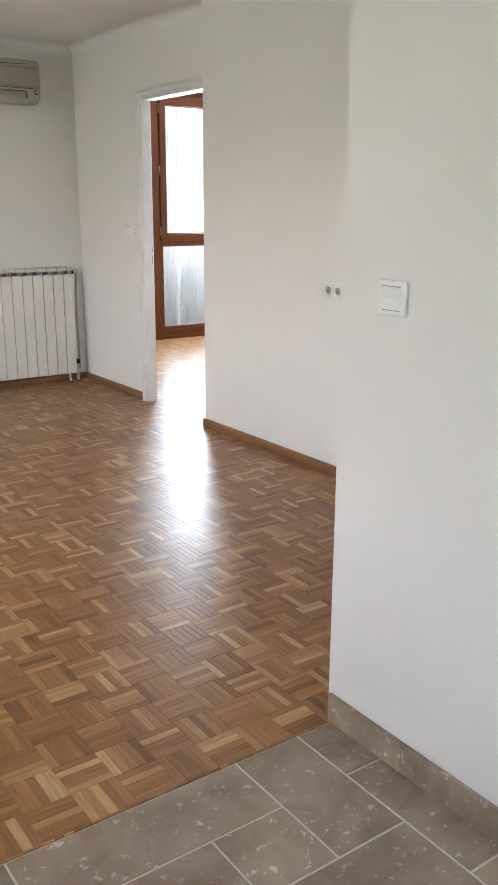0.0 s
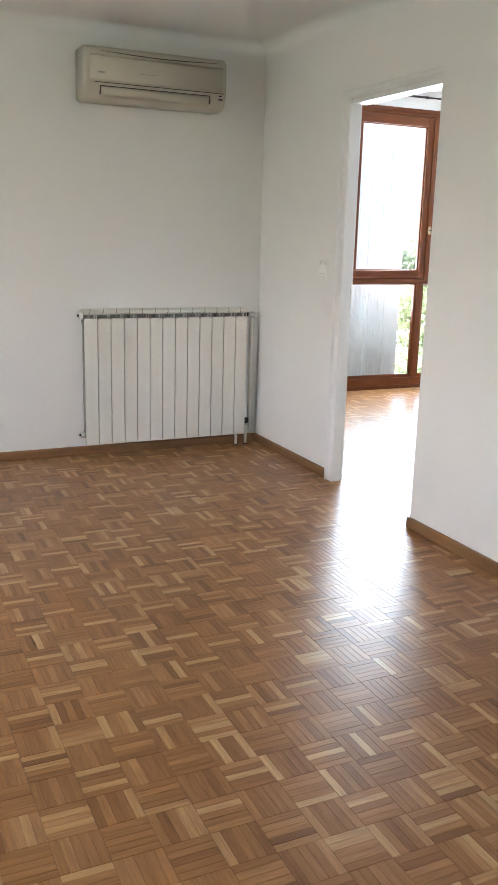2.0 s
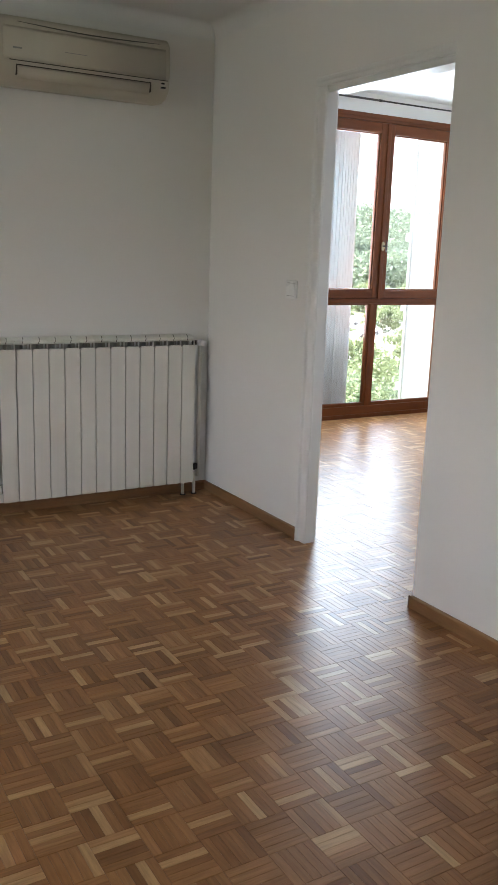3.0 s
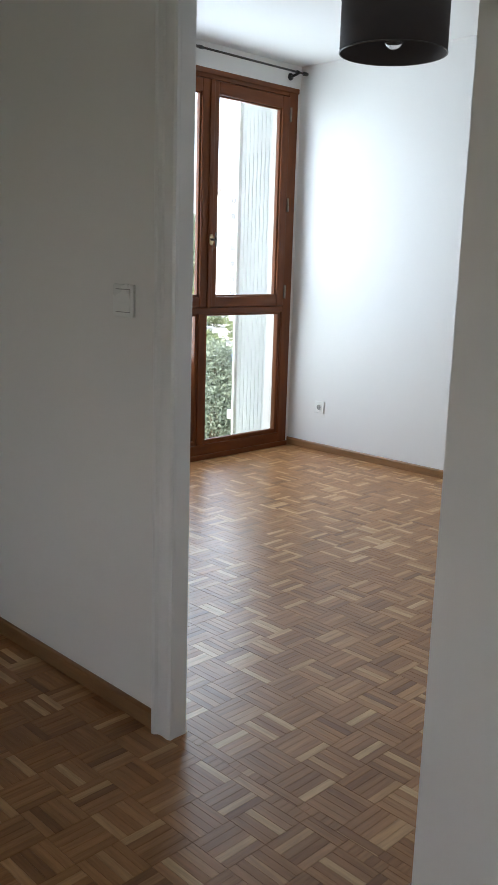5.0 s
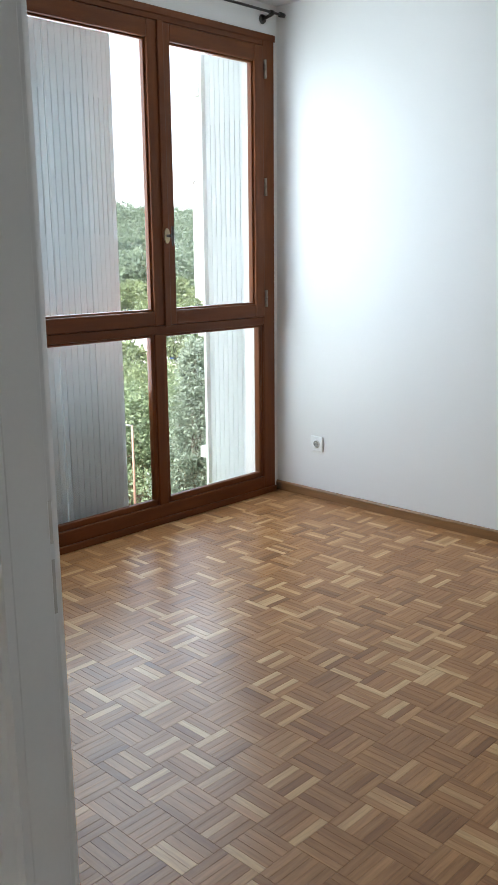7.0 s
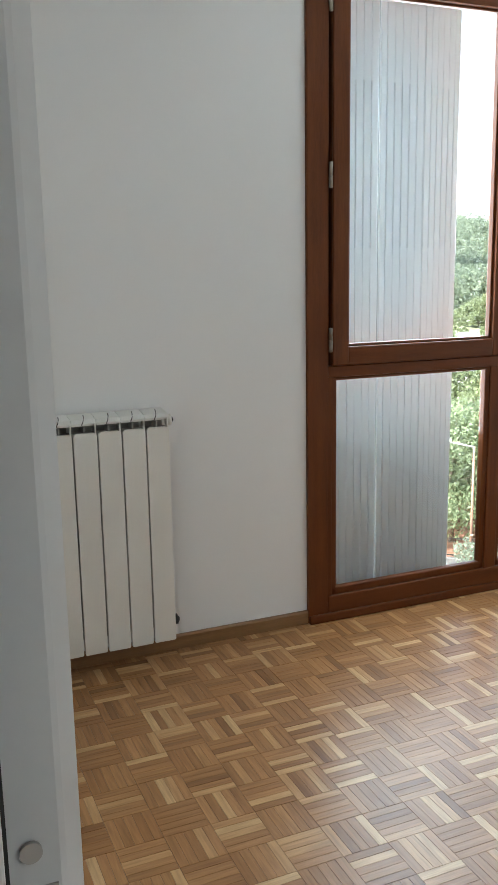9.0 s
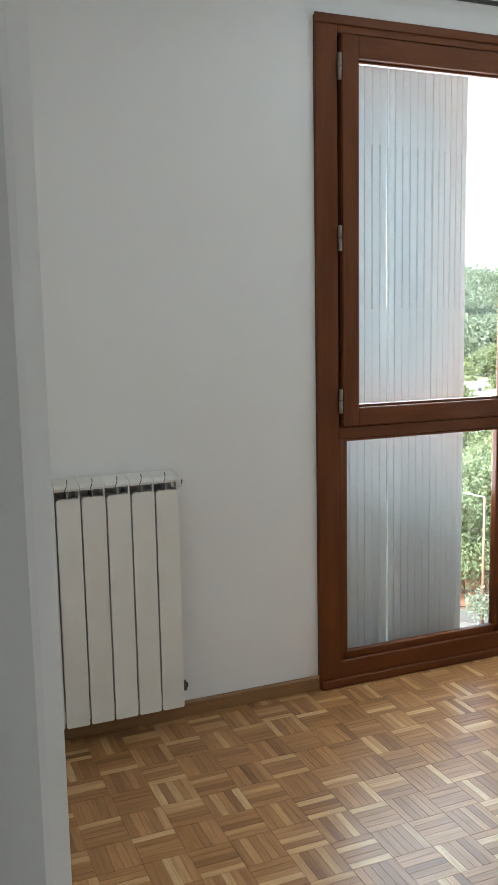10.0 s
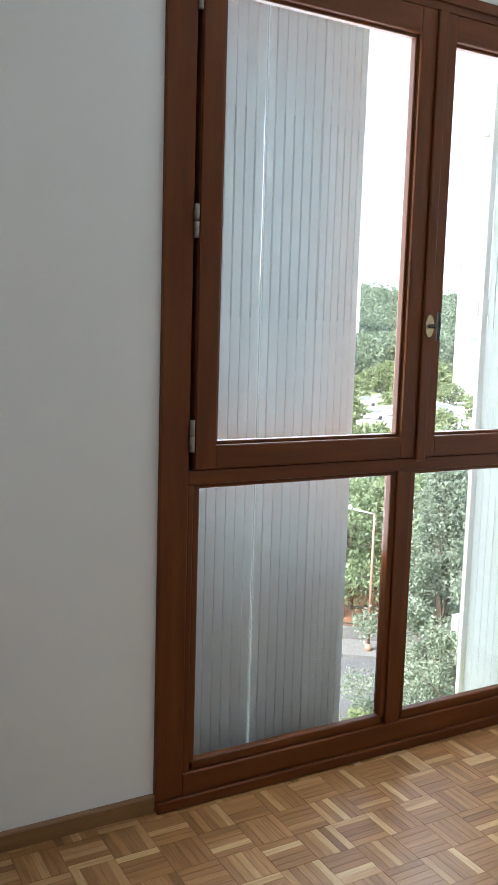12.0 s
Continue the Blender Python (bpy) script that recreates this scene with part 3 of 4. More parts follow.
def radiator_section(x0, w, wall, parent):
    """One aluminium section: front plate, deep web, water ways and top grille."""
    yf = wall - 0.100
    c = x0 + w / 2
    bm = bmesh.new()
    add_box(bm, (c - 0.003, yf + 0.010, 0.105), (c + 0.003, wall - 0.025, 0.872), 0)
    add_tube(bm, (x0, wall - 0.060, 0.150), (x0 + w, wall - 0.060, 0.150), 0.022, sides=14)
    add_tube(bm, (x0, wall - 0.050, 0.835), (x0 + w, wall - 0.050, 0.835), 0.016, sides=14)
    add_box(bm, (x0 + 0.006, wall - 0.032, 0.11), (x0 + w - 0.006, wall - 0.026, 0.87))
    s = part("section", bm, CORE, parent, "inner core, darkened for the shade inside")
    bm = bmesh.new()
    rounded_plate(bm, x0 + 0.0026, x0 + w - 0.0026, 0.080, 0.853, yf, yf + 0.012, 0.013)
    part("front_plate", bm, ENAMEL, s)
    bm = bmesh.new()
    add_prism(bm, [(yf + 0.012, 0.884), (yf + 0.022, 0.896), (wall - 0.008, 0.906), (wall - 0.008, 0.898), (yf + 0.024, 0.888), (yf + 0.014, 0.876)], "x", x0 + 0.0010, x0 + w - 0.0010)
    add_box(bm, (x0 + w - 0.006, yf + 0.008, 0.840), (x0 + w - 0.002, yf + 0.020, 0.884))
    part("top_grille", bm, ENAMEL, s)
    bm = bmesh.new()
    for i in range(5):
        t = i / 5
        xa, xb = c + 0.007 * math.cos(t * 3.1), c + 0.007 * math.cos((t + 0.2) * 3.1)
        za, zb = 0.9055 - 0.028 * t, 0.9055 - 0.028 * (t + 0.2)
        ya, yb = yf + 0.05 - 0.039 * min(1, t * 1.6), yf + 0.05 - 0.039 * min(1, (t + 0.2) * 1.6)
        add_tube(bm, (xa, ya, za + 0.001), (xb, yb, zb + 0.001), 0.0016, sides=6)
    part("grille_slot", bm, AC_DARK, s, "dark curved slot")
    return s


def radiator(x0, count, w, wall, label):
    rad = thing("radiator", (x0 + count * w / 2, wall - 0.05, 0.09), label, "radiator", "radiators")
    for i in range(count):
        radiator_section(x0 + i * w, w, wall, rad)
    for z in (0.140, 0.870):
        bm = bmesh.new()
        add_tube(bm, (x0 - 0.020, wall - 0.06, z), (x0, wall - 0.06, z), 0.019, sides=18)
        part("end_cap", bm, ENAMEL, rad, "", True)
        bm = bmesh.new()
        add_tube(bm, (x0 - 0.030, wall - 0.06, z), (x0 - 0.0205, wall - 0.06, z), 0.008, sides=12)
        part("plug", bm, DARK, rad, "black end plug", True)
    for z in (0.35, 0.65):
        boxes("wall_bracket", [((x0 + count * w * 0.5 - 0.01, wall - 0.03, z), (x0 + count * w * 0.5 + 0.01, wall - 0.0005, z + 0.02))], ENAMEL, rad)
    return rad


rad = radiator(-1.193, 13, 0.0821, 0.0, "cream white aluminium radiator of thirteen sections with valve and pipes")
bm = bmesh.new()
add_tube(bm, (-0.126, -0.06, 0.862), (-0.100, -0.06, 0.862), 0.013)
part("valve_neck", bm, IRON, rad, "dark metal valve neck", True)
bm = bmesh.new()
add_tube(bm, (-0.100, -0.06, 0.862), (-0.094, -0.075, 0.862), 0.012)
add_tube(bm, (-0.080, -0.062, 0.862), (-0.080, -0.112, 0.862), 0.019, 0.016)
part("valve_knob", bm, PLASTIC, rad, "white valve knob", True)
bm = bmesh.new()
add_tube(bm, (-0.080, -0.060, 0.862), (-0.080, -0.060, 0.10), 0.011)
part("pipe", bm, ENAMEL, rad, "", True)
boxes("pipe_cover", [((-0.108, -0.022, 0.12), (-0.052, -0.0005, 0.85))], PLASTIC, rad, "white pipe cover", 0.003)
bm = bmesh.new()
add_tube(bm, (-0.126, -0.06, 0.150), (-0.100, -0.06, 0.150), 0.012)
add_box(bm, (-0.112, -0.074, 0.145), (-0.086, -0.05, 0.178), 0.004)
part("lockshield_valve", bm, IRON, rad, "dark lower valve", False)
for x, r in ((-0.176, 0.011), (-0.106, 0.012)):
    bm = bmesh.new()
    add_tube(bm, (x, -0.062, 0.13), (x + 0.004, -0.062, 0.0), r, 0.008)
    part("pipe", bm, ENAMEL, rad, "", True)
    bm = bmesh.new()
    add_tube(bm, (x + 0.004, -0.062, 0.0), (x + 0.004, -0.062, 0.005), 0.017)
    part("pipe_collar", bm, IRON, rad, "", True)

rad2 = radiator(0.2335, 8, 0.0828, YW, "cream white aluminium radiator on the bedroom wall")
for z, dark in ((0.870, True), (0.140, True)):
    bm = bmesh.new()
    add_tube(bm, (0.896, YW - 0.06, z), (0.912, YW - 0.06, z), 0.019, sides=18)
    part("end_cap", bm, ENAMEL if z > 0.5 else DARK, rad2, "" if z > 0.5 else "black lower end cap", True)
    bm = bmesh.new()
    add_tube(bm, (0.9125, YW - 0.06, z), (0.919, YW - 0.06, z), 0.009, sides=12)
    part("plug", bm, DARK, rad2, "black end plug", True)


# ---- air conditioner ----
def air_conditioner():
    x0, x1 = -1.190, -0.335
    ac = thing("air_conditioner", ((x0 + x1) / 2, -0.1, 2.06), "aged ivory split air conditioner mounted high on the wall", "air conditioner")
    bm = bmesh.new()
    prof = [(-0.001, 2.0710), (-0.090, 2.0670), (-0.140, 2.0810), (-0.170, 2.1110), (-0.182, 2.1550), (-0.184, 2.2050), (-0.184, 2.2770), (-0.180, 2.3270), (-0.160, 2.3510), (-0.120, 2.3570), (-0.001, 2.3570)]
    add_prism(bm, prof, "x", x0, x1)
    ends = [e for e in bm.edges if abs(e.verts[0].co.x - e.verts[1].co.x) < 1e-6 and min(e.verts[0].co.y, e.verts[1].co.y) < -0.05]
    bmesh.ops.bevel(bm, geom=ends, offset=0.022, segments=4, affect="EDGES", profile=0.5)
    part("body", bm, AC_PLASTIC, ac, "", True)
    bm = bmesh.new()
    outline = [(-0.1865, 2.1650), (-0.1905, 2.1850), (-0.1915, 2.2350), (-0.1885, 2.2900), (-0.182, 2.3050), (-0.180, 2.2950), (-0.1845, 2.2350), (-0.1815, 2.1700)]
    add_prism(bm, outline, "x", x0 + 0.035, x1 - 0.030)
    part("front_panel", bm, AC_PLASTIC, ac, "smooth front panel", True)
    # Curved shadow at the top inlet, laid on as a dark sheet.
    bm = bmesh.new()
    n = 24
    top, bot = [], []
    for i in range(n + 1):
        t = i / n
        x = x0 + 0.10 + t * (x1 - x0 - 0.16)
        drop = 0.013 * math.sin(math.pi * t)
        top.append(bm.verts.new((x, -0.179 + 0.010 * math.sin(math.pi * t), 2.3270)))
        bot.append(bm.verts.new((x, -0.1885, 2.3270 - drop - 0.001)))
    for i in range(n):
        bm.faces.new((top[i], top[i + 1], bot[i + 1], bot[i]))
    bmesh.ops.recalc_face_normals(bm, faces=bm.faces)
    r = bmesh.ops.extrude_face_region(bm, geom=list(bm.faces))
    for v in [g for g in r["geom"] if isinstance(g, bmesh.types.BMVert)]:
        v.co.y += 0.012
    part("air_inlet", bm, AC_DARK, ac, "air inlet, its curved shadow drawn as a dark sheet")
    boxes("panel_gap", [((x0 + 0.06, -0.1872, 2.1618), (x1 - 0.02, -0.175, 2.1650))], AC_DARK, ac, "dark panel joint")
    bm = bmesh.new()
    add_prism(bm, [(-0.182, 2.1430), (-0.186, 2.1370), (-0.180, 2.1130), (-0.166, 2.0930), (-0.160, 2.0970), (-0.172, 2.1150), (-0.177, 2.1370)], "x", x0 + 0.10, x1 - 0.115)
    part("louvre", bm, AC_PLASTIC, ac, "closed air louvre", True)
    boxes("louvre_gap", [((x0 + 0.094, -0.1845, 2.1435), (x1 - 0.110, -0.172, 2.1475)), ((x0 + 0.090, -0.1830, 2.1030), (x0 + 0.094, -0.160, 2.1475)), ((x1 - 0.110, -0.1830, 2.1030), (x1 - 0.106, -0.160, 2.1475))], AC_DARK, ac, "dark louvre joint")
    bm = bmesh.new()
    add_prism(bm, [(-0.1745, 2.1180), (-0.1765, 2.1210), (-0.170, 2.1210), (-0.168, 2.1170)], "x", x0 + 0.10, x1 - 0.115)
    part("louvre_gap", bm, AC_DARK, ac)
    for z, w in ((2.1460, 0.016), (2.1270, 0.022)):
        boxes("indicator", [((x1 - 0.052, -0.1855, z), (x1 - 0.052 + w, -0.170, z + 0.007))], DARK, ac, "dark indicator window")
    boxes("emblem", [((x0 + 0.075, -0.1915, 2.2110), (x0 + 0.115, -0.188, 2.2180))], GREY, ac, "small grey emblem bar")
    boxes("lettering", [((x0 + 0.315, -0.1925, 2.2220), (x0 + 0.42, -0.188, 2.2245))], GREY, ac, "small grey line of print")


air_conditioner()


# ---- switches and sockets ----
def plate(name, label, category, axis_x, y0, y1, z0, z1, side, kind):
    """A wall plate on a wall that faces -x (side -1) ; rocker or socket."""
    cy, cz = (y0 + y1) / 2, (z0 + z1) / 2
    t = thing(name, (axis_x, cy, z0), label, category, "switches and sockets")
    bm = bmesh.new()
    add_box(bm, (axis_x + side * 0.0095, y0, z0), (axis_x, y1, z1), 0.003)
    part("plate", bm, PLASTIC, t)
    if kind == "rocker":
        m = 0.014
        bm = bmesh.new()
        add_prism(bm, [(axis_x + side * 0.009, z0 + m), (axis_x + side * 0.0125, z0 + m), (axis_x + side * 0.0110, cz), (axis_x + side * 0.0145, z1 - m), (axis_x + side * 0.009, z1 - m)], "y", y0 + 0.012, y1 - 0.012)
        part("rocker", bm, PLASTIC, t)
        for z in (z0 + m - 0.002, z1 - m):
            boxes("rocker_gap", [((axis_x + side * 0.0102, y0 + 0.014, z), (axis_x + side * 0.0085, y1 - 0.014, z + 0.002))], GREY, t, "dark gap")
    else:
        bm = bmesh.new()
        add_tube(bm, (axis_x + side * 0.0092, cy, cz), (axis_x + side * 0.0125, cy, cz), 0.024, 0.0215, sides=28)
        part("rim", bm, PLASTIC, t, "", True)
        bm = bmesh.new()
        add_tube(bm, (axis_x + side * 0.0121, cy, cz), (axis_x + side * 0.0131, cy, cz), 0.0185, sides=28)
        part("well", bm, GREY, t, "grey socket well")
        bm = bmesh.new()
        add_tube(bm, (axis_x + side * 0.0129, cy, cz + 0.009), (axis_x + side * 0.017, cy, cz + 0.009), 0.0026, sides=10)
        part("earth_pin", bm, STEEL, t)
        for s in (-1, 1):
            bm = bmesh.new()
            add_tube(bm, (axis_x + side * 0.0130, cy + s * 0.008, cz - 0.003), (axis_x + side * 0.0138, cy + s * 0.008, cz - 0.003), 0.0026, sides=10)
            part("pin_hole", bm, DARK, t)
    return t


plate("light_switch", "white rocker light switch beside the bedroom door", "light switch", 0.0, -0.888, -0.798, 1.150, 1.236, -1, "rocker")
plate("light_switch", "white rocker light switch above the stone floor", "light switch", XD, -5.060, -4.974, 1.138, 1.218, -1, "rocker")
plate("wall_socket", "white socket with a grey round well, one of a row", "socket", XC, -3.108, -3.040, 0.928, 1.000, -1, "socket")
plate("wall_socket", "white socket with a grey round well, one of a row", "socket", XC, -3.178, -3.110, 0.928, 1.000, -1, "socket")
plate("wall_socket", "white socket with a grey round well, third of a row", "socket", XC, -3.248, -3.180, 0.928, 1.000, -1, "socket")
plate("wall_socket", "white socket low on the bedroom wall", "socket", XR, 1.150, 1.235, 0.272, 0.356, -1, "socket")


# ---- curtain rod ----
rod = thing("curtain_rod", (2.3, 1.425, 2.555), "dark bronze curtain rod above the window, without curtains", "curtain rod")
bm = bmesh.new()
add_tube(bm, (1.30, 1.425, 2.556), (2.25, 1.425, 2.556), 0.0085)
part("rod", bm, IRON, rod, "", True)
bm = bmesh.new()
add_tube(bm, (2.24, 1.425, 2.556), (3.165, 1.425, 2.556), 0.0065)
part("rod", bm, IRON, rod, "", True)
bm = bmesh.new()
add_tube(bm, (2.225, 1.425, 2.556), (2.255, 1.425, 2.556), 0.0105)
part("joint_collar", bm, IRON, rod, "", True)
for x, s in ((1.30, -1), (3.165, 1)):
    bm = bmesh.new()
    add_tube(bm, (x, 1.425, 2.556), (x + s * 0.035, 1.425, 2.556), 0.013, 0.011, sides=18)
    part("finial", bm, IRON, rod, "", True)
for x in (1.42, 3.105):
    bm = bmesh.new()
    add_tube(bm, (x, YW - 0.0005, 2.535), (x, YW - 0.010, 2.535), 0.024, 0.021, sides=22)
    add_tube(bm, (x, YW - 0.009, 2.535), (x, 1.425, 2.545), 0.008)
    add_tube(bm, (x - 0.010, 1.425, 2.554), (x + 0.010, 1.425, 2.554), 0.0125)
    part("bracket", bm, IRON, rod, "", True)

# ---- pendant lamp ----
lamp = thing("pendant_lamp", (1.69, -0.41, 2.615), "dark brown fabric drum pendant lamp with a clear bulb", "ceiling lamp")
LX, LY, LZ0, LZ1, LR = 1.69, -0.41, 2.168, 2.375, 0.222
bm = bmesh.new()
add_tube(bm, (LX, LY, LZ0), (LX, LY, LZ1), LR, sides=64, caps=False)
r = bmesh.ops.extrude_face_region(bm, geom=list(bm.faces))
for v in [g for g in r["geom"] if isinstance(g, bmesh.types.BMVert)]:
    k = (LR - 0.003) / LR
    v.co.x, v.co.y = LX + (v.co.x - LX) * k, LY + (v.co.y - LY) * k
bmesh.ops.recalc_face_normals(bm, faces=bm.faces)
shade = part("shade", bm, FABRIC, lamp, "dark brown fabric drum shade", True)
for z in (LZ0, LZ1):
    bm = bmesh.new()
    k = 64
    for i in range(k):
        a0, a1 = math.tau * i / k, math.tau * (i + 1) / k
        add_tube(bm, (LX + LR * math.cos(a0), LY + LR * math.sin(a0), z), (LX + LR * math.cos(a1), LY + LR * math.sin(a1), z), 0.003, sides=6)
    part("shade_ring", bm, IRON, shade)
bm = bmesh.new()
for i in range(3):
    t = math.tau * i / 3 + 0.4
    add_tube(bm, (LX, LY, LZ1 - 0.03), (LX + LR * math.cos(t), LY + LR * math.sin(t), LZ1 - 0.004), 0.0025, sides=6)
part("spider", bm, IRON, lamp)
bm = bmesh.new()
add_tube(bm, (LX, LY, LZ1 - 0.085), (LX, LY, LZ1 - 0.02), 0.019, 0.016)
part("bulb_holder", bm, DARK, lamp, "black bulb holder", True)
bm = bmesh.new()
bmesh.ops.create_uvsphere(bm, u_segments=24, v_segments=14, radius=0.042, matrix=Matrix.Translation((LX, LY, LZ1 - 0.150)))
for v in bm.verts:
    if v.co.z > LZ1 - 0.14:
        t = min(1, (v.co.z - (LZ1 - 0.14)) / 0.035)
        v.co.x, v.co.y = LX + (v.co.x - LX) * (1 - 0.1 * t), LY + (v.co.y - LY) * (1 - 0.1 * t)
        v.co.z += 0.03 * t
part("bulb", bm, BULB, lamp, "clear glass bulb", True)
bm = bmesh.new()
add_tube(bm, (LX, LY, LZ1 - 0.02), (LX, LY, HB - 0.02), 0.0035, sides=8)
part("cord", bm, DARK, lamp, "", True)
bm = bmesh.new()
add_tube(bm, (LX, LY, HB - 0.025), (LX, LY, HB - 0.0005), 0.03, 0.045, sides=24)
part("ceiling_rose", bm, IRON, lamp, "", True)


# ---- outside ----
GZ = -10.0
EYE = (0.5, -0.7, 1.4)


def out(azimuth, distance, z=GZ):
    """A place outside by its bearing from the window's wall, clockwise from straight ahead, and its distance."""
    return (EYE[0] + distance * math.sin(radians(azimuth)), EYE[1] + distance * math.cos(radians(azimuth)), z)


def rise(x, y):
    """The ground: level near the house, a wooded hill beyond."""
    d = math.hypot(x, y)
    a = math.degrees(math.atan2(x, y))
    up = max(0.0, min(1.0, (d - 230) / 220))
    up = up * up * (3 - 2 * up)
    return GZ + up * (30 + 5 * math.sin(a * 0.11 + 0.6) + 3 * math.sin(a * 0.37 + 2))


bm = bmesh.new()
rings = [0.1, 12, 25, 45, 80, 130, 180, 230, 260, 290, 320, 350, 380, 410, 450, 600, 1200, 2600]
rows = []
for rr in rings:
    rows.append([bm.verts.new((rr * math.sin(math.tau * i / 96), 3 + rr * math.cos(math.tau * i / 96), rise(rr * math.sin(math.tau * i / 96), rr * math.cos(math.tau * i / 96)))) for i in range(96)])
for a, b in zip(rows[:-1], rows[1:]):
    for i in range(96):
        bm.faces.new((a[i], a[(i + 1) % 96], b[(i + 1) % 96], b[i]))
bmesh.ops.recalc_face_normals(bm, faces=bm.faces)
structure(part("ground", bm, GRASS), "dry grass ground rising to a wooded hill", "ground")


def strip(name, azimuth, d0, d1, half, lift, mat, label, category):
    """A flat band of ground across the line of sight."""
    bm = bmesh.new()
    c = Vector((math.sin(radians(azimuth)), math.cos(radians(azimuth)), 0))
    s = Vector((c.y, -c.x, 0))
    e = Vector((EYE[0], EYE[1], GZ + lift))
    quad = [e + c * d0 - s * half, e + c * d0 + s * half, e + c * d1 + s * half, e + c * d1 - s * half]
    lo = [bm.verts.new(q - Vector((0, 0, 0.3))) for q in quad]
    hi = [bm.verts.new(q) for q in quad]
    bm.faces.new(hi)
    for i in range(4):
        bm.faces.new((lo[i], lo[(i + 1) % 4], hi[(i + 1) % 4], hi[i]))
    bmesh.ops.recalc_face_normals(bm, faces=bm.faces)
    return structure(part(name, bm, mat), label, category)


strip("road", 37, 24.0, 29.6, 60, 0.03, ASPHALT, "grey asphalt road below the trees", "road")
strip("pavement", 37, 29.6, 31.2, 60, 0.13, PAVING, "pale concrete pavement with a raised kerb", "pavement")
strip("earth_bank", 37, 31.6, 46.0, 60, 0.05, EARTH, "bare red-brown earth under the trees", "ground")
strip("car_park", 40, 78, 165, 70, 0.03, CONCRETE, "pale car park in front of the tower blocks", "car park")

# roadside fence on a low wall


def fence(name, azimuth, distance, half, label, wall_h, post_h, step, mat):
    c = Vector((math.sin(radians(azimuth)), math.cos(radians(azimuth)), 0))
    s = Vector((c.y, -c.x, 0))
    o = Vector((EYE[0], EYE[1], GZ)) + c * distance
    f = thing(name, o, label, "fence")
    turn = Matrix.Translation(o) @ Matrix.Rotation(math.atan2(s.y, s.x), 4, "Z")
    bm = bmesh.new()
    add_box(bm, (-half, 0, -0.1), (half, 0.22, wall_h))
    part("low_wall", bm, PAVING, f).data.transform(turn.to_3x3().to_4x4())
    for z in (wall_h + 0.1, post_h - 0.05):
        bm = bmesh.new()
        add_box(bm, (-half, 0.08, z), (half, 0.12, z + 0.04))
        part("rail", bm, mat, f).data.transform(turn.to_3x3().to_4x4())
    n = int(2 * half / step)
    for i in range(n + 1):
        bm = bmesh.new()
        x = -half + i * step
        add_box(bm, (x - 0.03, 0.07, wall_h), (x + 0.03, 0.13, post_h))
        part("post", bm, mat, f).data.transform(turn.to_3x3().to_4x4())
    for ob in f.children:
        ob.location = (0, 0, 0)
        ob.matrix_parent_inverse = Matrix()
    return f


fence("roadside_fence", 37, 31.3, 14, "dark metal fence on a low pale wall", 0.55, 1.35, 1.6, IRON)
def street_lamp(at, height):
    """A rust-painted pole on a foot, with a short arm and a flat pale head."""
    t = tagged(new("street_lamp"), "rust-brown street lamp with a pale head beside the road", "street lamp")
    bm = bmesh.new()
    add_tube(bm, (0, 0, 0.3), (0, 0, height), 0.06, 0.04, sides=12)
    part("pole", bm, RUST, t, "", True)
    bm = bmesh.new()
    add_tube(bm, (0, 0, 0), (0, 0, 0.32), 0.14, 0.11, sides=12)
    part("foot", bm, RUST, t, "", True)
    bm = bmesh.new()
    add_tube(bm, (0, 0, height - 0.02), (-0.75, 0.5, height + 0.16), 0.035, 0.03, sides=10)
    part("arm", bm, CONCRETE, t, "", True)
    bm = bmesh.new()
    add_box(bm, (-0.35, -0.13, -0.06), (0.35, 0.13, 0.08), 0.05)
    part("head", bm, CONCRETE, t, "pale grey lamp head").data.transform(Matrix.Translation((-0.95, 0.62, height + 0.18)) @ Matrix.Rotation(radians(-34), 4, "Z"))
    t.location = at
    return t


street_lamp((19.06, 23.10, GZ + 0.05), 5.1)
fence("car_park_fence", 42, 74, 26, "pale fence of posts along the car park", 0.9, 2.0, 2.0, CONCRETE)


def leaves(name, centres, radii, per, size, mat, parent=None, label="", seed=1, droop=0.0):
    """Many small leaf blades gathered in uneven clumps."""
    g = np.random.default_rng(seed)
    n = len(centres) * per
    c = np.repeat(np.array(centres, float), per, axis=0)
    rad = np.repeat(np.array(radii, float), per)
    d = g.normal(size=(n, 3))
    d /= np.linalg.norm(d, axis=1)[:, None]
    p = c + d * (rad * g.uniform(0.25, 1.05, n) ** 0.6)[:, None] * np.array([1, 1, 0.75])
    p[:, 2] -= droop * g.uniform(0, 1, n) * rad
    u = g.normal(size=(n, 3))
    u /= np.linalg.norm(u, axis=1)[:, None]
    v = np.cross(u, g.normal(size=(n, 3)))
    v /= np.linalg.norm(v, axis=1)[:, None]
    s = size * g.uniform(0.6, 1.4, n)[:, None]
    quad = np.stack([p - u * s, p + v * s * 0.5, p + u * s, p - v * s * 0.5], axis=1).reshape(-1, 3)
    me = bpy.data.meshes.new(name)
    me.from_pydata(quad.tolist(), [], np.arange(n * 4).reshape(-1, 4).tolist())
    me.materials.append(mat)
    ob = new(name, me)
    if parent:
        ob.parent = parent
    if label:
        ob["label"] = label
    return ob


